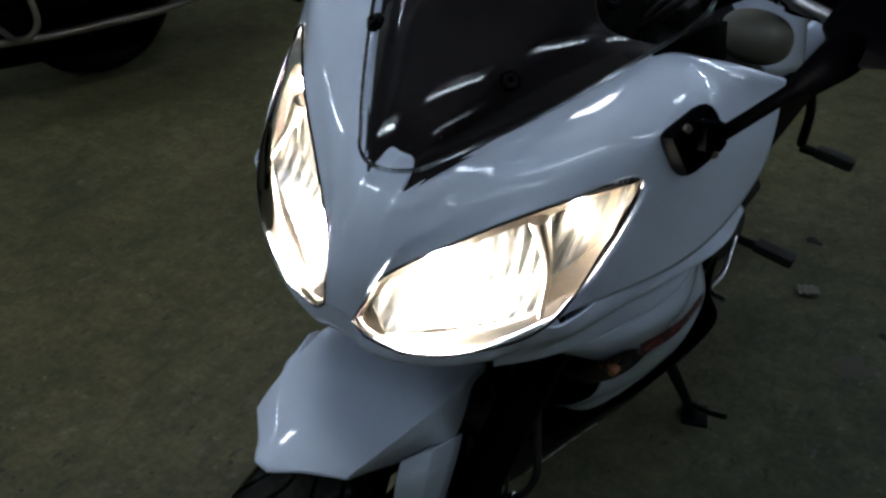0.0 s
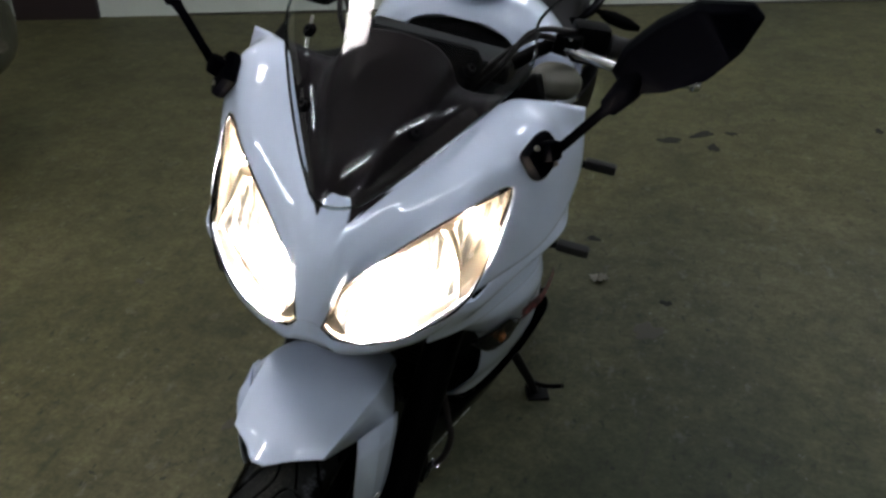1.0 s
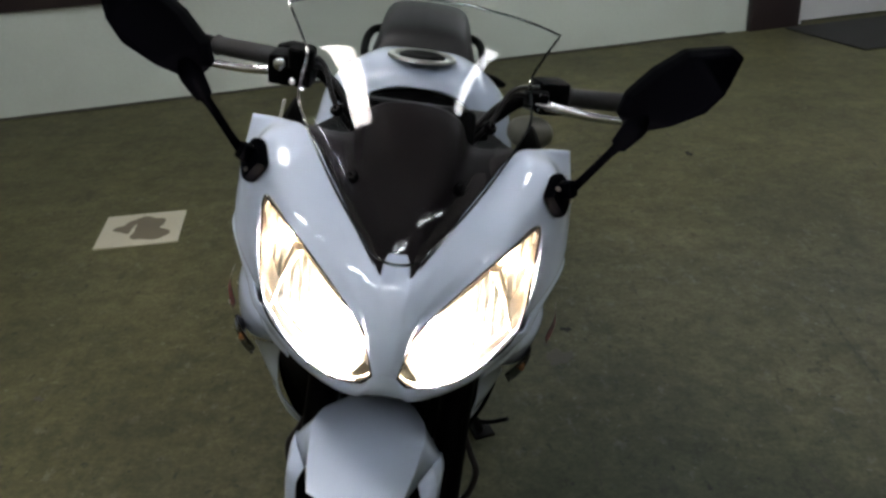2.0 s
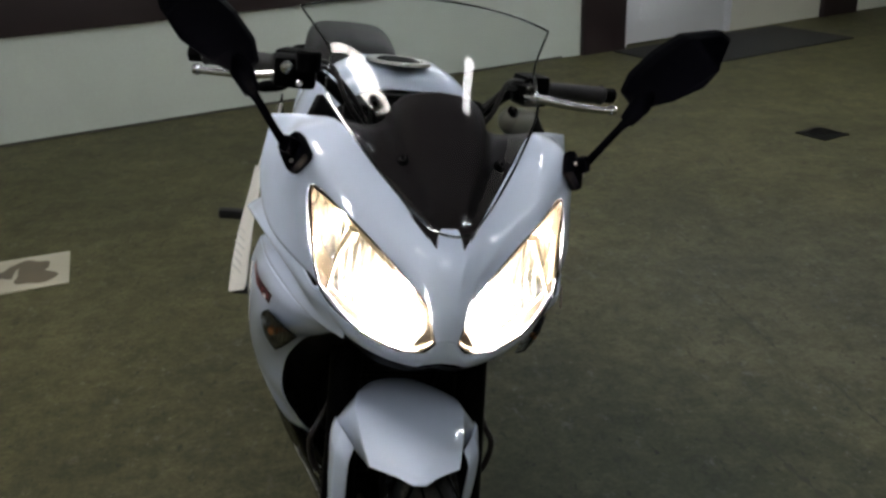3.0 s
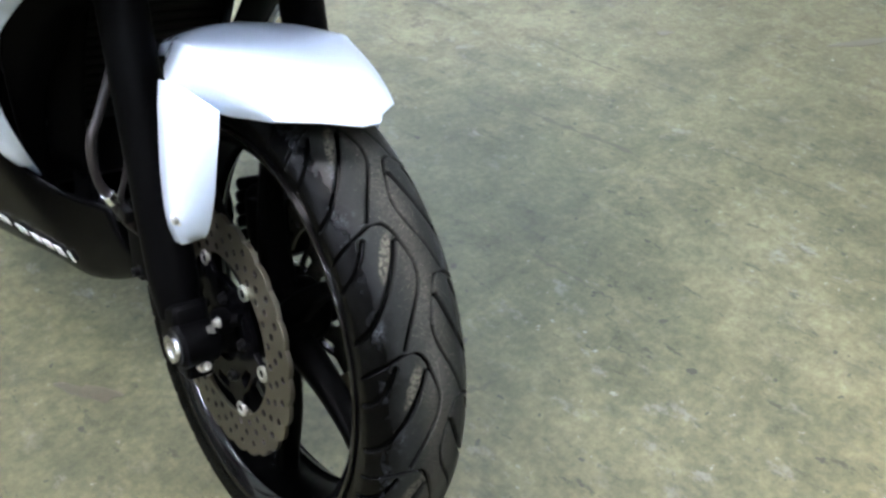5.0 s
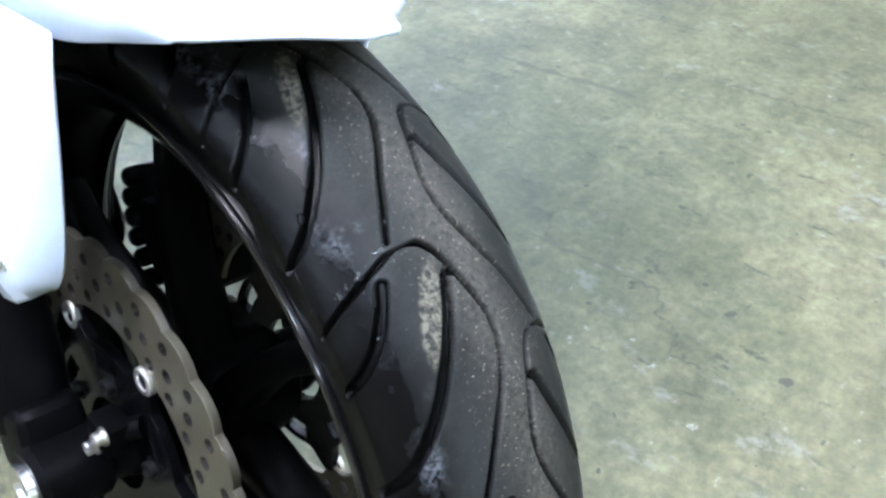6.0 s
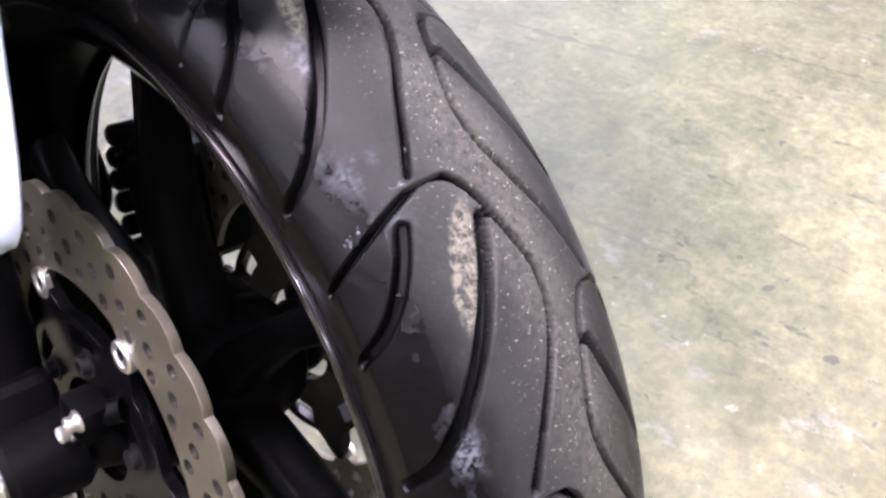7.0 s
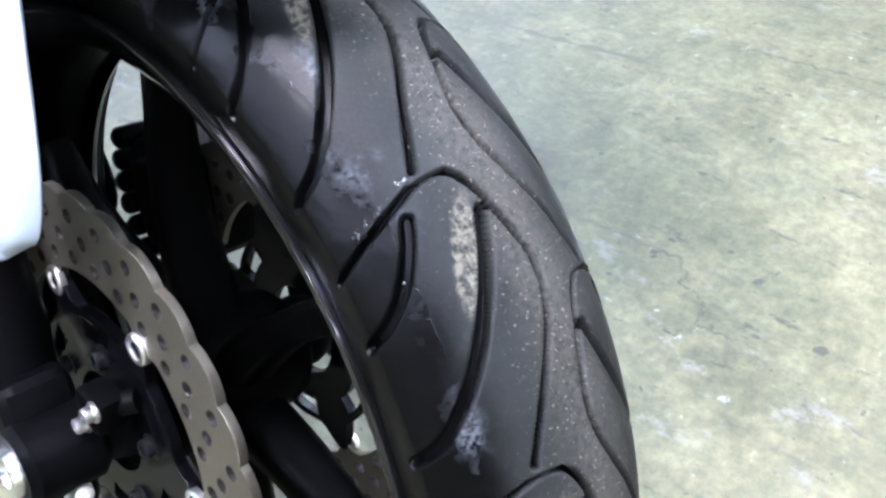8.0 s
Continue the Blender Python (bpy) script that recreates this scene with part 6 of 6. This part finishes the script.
def dark_cruiser():
    """A black cruiser parked further off, with chrome pipes and engine."""
    m = pose(-2.58, 0.84, 0, 0, 4, -20)
    c = thing("cruiser_motorcycle", "dark touring motorcycle with hard saddlebags and chrome pipes", "motorcycle", m)
    for y, w in ((-0.80, 0.055), (0.62, 0.075)):
        wh = part("wheel", wheel_rim("wheel", 0.04, 0.21), c, "", pose(0, y, 0.31))
        add_spokes(wh, 0.21, 5)
        part("tyre", lathe("tyre", [(w * 0.8, 0.205), (w, 0.24), (w * 0.95, 0.275), (w * 0.6, 0.305), (0, 0.312), (-w * 0.6, 0.305), (-w * 0.95, 0.275), (-w, 0.24), (-w * 0.8, 0.205)], TYREDARK, 60), wh)
    part("tank", patch("tank", [[(0, -0.30, 0.78), (0.05, -0.30, 0.77), (0.06, -0.30, 0.70)], [(0, -0.15, 0.84), (0.11, -0.15, 0.80), (0.13, -0.15, 0.70)], [(0, 0.10, 0.82), (0.10, 0.10, 0.79), (0.12, 0.10, 0.69)], [(0, 0.25, 0.74), (0.05, 0.25, 0.72), (0.06, 0.25, 0.66)]], GLOSSBLACK, 24, 16, both=True), c, "gloss black tank", thick=0.003)
    part("seat", patch("seat", [[(0, 0.2, 0.70), (0.10, 0.2, 0.69), (0.13, 0.2, 0.64)], [(0, 0.40, 0.66), (0.14, 0.40, 0.65), (0.16, 0.40, 0.60)], [(0, 0.60, 0.72), (0.12, 0.60, 0.71), (0.13, 0.60, 0.64)], [(0, 0.85, 0.76), (0.09, 0.85, 0.75), (0.10, 0.85, 0.70)]], SEATMAT, 24, 16, both=True), c, "black seat", thick=0.02)
    part("engine", join("engine", box("case", (0.28, 0.42, 0.24), DARKMETAL, (0, 0.0, 0.32), 0.03), moved(box("cyl", (0.2, 0.14, 0.24), DARKMETAL, (0, 0, 0), 0.02), pose(0, -0.10, 0.52, 24)), moved(box("cyl", (0.2, 0.14, 0.24), DARKMETAL, (0, 0, 0), 0.02), pose(0, 0.12, 0.52, -24))), c, "black V-twin engine")
    for s in (-1, 1):
        part("fork", tube("fork", [(s * 0.1, -0.80, 0.31), (s * 0.1, -0.52, 0.92)], 0.02, CHROME, 14), c, "chromed fork leg")
        part("mudguard", tube("mudguard", [(s * 0.08, 0.55, 0.62), (s * 0.1, 0.85, 0.66), (s * 0.08, 1.1, 0.52)], 0.02, GLOSSBLACK, 10, 16), c)
        part("handlebar", tube("handlebar", [(0, -0.48, 0.98), (s * 0.2, -0.45, 1.02), (s * 0.4, -0.25, 0.98)], 0.012, CHROME, 10, 16), c)
    z, y0 = 0.29, -0.28
    part("exhaust_pipe", tube("exhaust_pipe", [(0.12, y0 + 0.05, z + 0.28), (0.16, y0 + 0.10, z + 0.14), (0.19, y0 + 0.45, z - 0.03), (0.235, 0.70, z - 0.012), (0.25, 0.985, z + 0.03)], [0.014, 0.014, 0.014, 0.016, 0.014], SMOKE, 16, 30), c, "chromed exhaust pipe")
    for s in (-1, 1):
        bag = part("saddlebag", egg("saddlebag", (0.14, 0.43, 0.24), BAGPAINT, (s * 0.20, 0.72, 0.62)), c, "olive-grey metallic hard saddlebag")
        part("bag_strip", box("bag_strip", (0.17, 0.62, 0.05), BLACK, (s * 0.22, 0.68, 0.40), 0.015, 2), bag, "black lower strip")
        part("bag_plate", box("bag_plate", (0.012, 0.09, 0.018), BLACK, (s * 0.338, 0.885, 0.455), 0.004, 2), bag, "black latch plate")
        for i, (dy, dz, r) in enumerate(((0.0, 0.0, 0.015), (0.035, 0.010, 0.010), (0.075, -0.004, 0.012), (0.105, 0.014, 0.014), (0.15, 0.002, 0.011), (0.19, 0.012, 0.009))):
            part("bag_trim", lathe("bag_trim", [(-0.006, 0), (-0.006, r * 0.9), (0, r), (0.006, r * 0.6), (0.008, 0)], CHROME, 16), bag, "small chromed trim", pose(s * 0.336, 0.755 + dy, 0.500 + dz))
        for dz, half in ((0.010, 0.115), (-0.006, 0.085)):
            part("bag_badge", tube("bag_badge", [(s * 0.333, 0.855 - half, 0.506 + dz), (s * 0.340, 0.855, 0.511 + dz * 1.4), (s * 0.326, 0.855 + half, 0.508 + dz)], [0.003, 0.0075, 0.003], CHROME, 10, 14), bag, "chromed badge strip")
        part("guard_bar", tube("guard_bar", [(s * 0.16, 0.26, 0.30), (s * 0.30, 0.30, 0.29), (s * 0.335, 0.36, 0.36), (s * 0.30, 0.34, 0.52)], 0.011, SMOKE, 12, 20), c, "dark chromed guard bar")
    # black block added in place of the shade under the cruiser
    part("shade_block", box("shade_block", (0.05, 1.40, 0.22), BLACK, (0.16, 0.10, 0.27), 0.06, 4), c, "black block added for the dark shade low on the machine")
    part("headlamp", lathe("headlamp", [(-0.09, 0), (-0.085, 0.06), (-0.05, 0.085), (0.02, 0.08), (0.06, 0.04), (0.07, 0)], CHROME, 32, "y"), c, "chromed headlamp", pose(0, -0.62, 0.86))
    part("stand", tube("stand", [(0.1, 0.0, 0.24), (0.26, 0.05, 0.035)], 0.012, DARKMETAL, 10), c)


def floor_spots():
    for i, (x, y, r, st) in enumerate(((0.49, 2.70, 0.040, (1.3, 0.8)), (0.62, 2.80, 0.042, (1.2, 0.8)), (0.67, 2.66, 0.030, (1.3, 0.8)), (0.74, 2.84, 0.022, (1, 1)), (1.77, 0.61, 0.022, (1.4, 0.5)), (-0.18, 1.44, 0.016, (1.3, 0.7)), (0.52, 1.225, 0.04, (1.3, 0.8)), (-0.43, 0.55, 0.018, (1.3, 0.7)), (-1.03, 1.09, 0.014, (1.2, 0.8)), (0.30, 1.74, 0.02, (1.2, 0.8)), (0.56, 1.39, 0.016, (1, 1)), (1.35, 3.03, 0.02, (1.6, 0.8)), (-0.10, 0.347, 0.03, (1.6, 0.5)), (2.17, 0.2, 0.05, (2.2, 0.35)))):
        solo("oil_spot", blob("oil_spot", r, 0.0008, SMUDGE if y < 1.3 else OIL, 20 + i, st), "dark dried oil spot on the floor", "stain", pose(x, y, 0.0004, 0, 0, 40 * i), "oil spots on the floor", "structure")
    rnd = random.Random(7)
    floor = bpy.data.objects["floor"]
    for path, wide in (([(1.410, 1.50), (1.405, 1.26), (1.404, 1.02)], 0.0035), ([(1.455, 0.90), (1.450, 0.65), (1.462, 0.45), (1.480, 0.29)], 0.0035), ([(0.56, 0.85), (0.558, 0.66), (0.545, 0.45)], 0.003), ([(0.93, 1.03), (1.04, 0.855)], 0.004), ([(1.085, 0.70), (1.108, 0.594), (1.117, 0.472), (1.147, 0.225)], 0.010), ([(0.70, 0.35), (0.69, 0.12), (0.70, -0.05)], 0.003), ([(1.30, 0.18), (1.33, -0.12)], 0.003)):
        line = catmull(path, 40)
        verts, faces = [], []
        for k, (x, y) in enumerate(line):
            w = wide * 1.3 * abs(math.sin(k * 0.9 + path[0][0] * 9)) * rnd.uniform(0.2, 1.3) + 0.0004
            x += rnd.uniform(-0.004, 0.004)
            verts += [(x - w, y, 0.0007), (x + w, y, 0.0007)]
        faces = [(2 * k, 2 * k + 1, 2 * k + 3, 2 * k + 2) for k in range(39)]
        part("crack", as_mesh("crack", verts, faces, CRACK, smooth=False), floor, "hairline crack filled with dirt")
    verts, faces = [], []
    for i in range(7):
        for j in range(7):
            verts.append((0.009 * (i - 3) + 0.003 * math.sin(3 * j), 0.007 * (j - 3) + 0.002 * math.sin(2 * i), 0.006 + 0.009 * abs(math.sin(1.7 * i + 0.9 * j)) + 0.004 * math.cos(2.3 * j)))
    for i in range(6):
        for j in range(6):
            faces.append((i * 7 + j, i * 7 + j + 1, i * 7 + j + 8, i * 7 + j + 7))
    scrap = solo("paper_scrap", as_mesh("paper_scrap", verts, faces, LEAF, smooth=False), "small crumpled scrap of pale paper on the floor", "paper scrap", pose(0.352, 1.47, 0, 0, 0, 30))


room()
ceiling_lights()
motorcycle()
paper_tag(pose(0, 0, 0, 0, LEAN, 0))
dark_cruiser()
floor_spots()
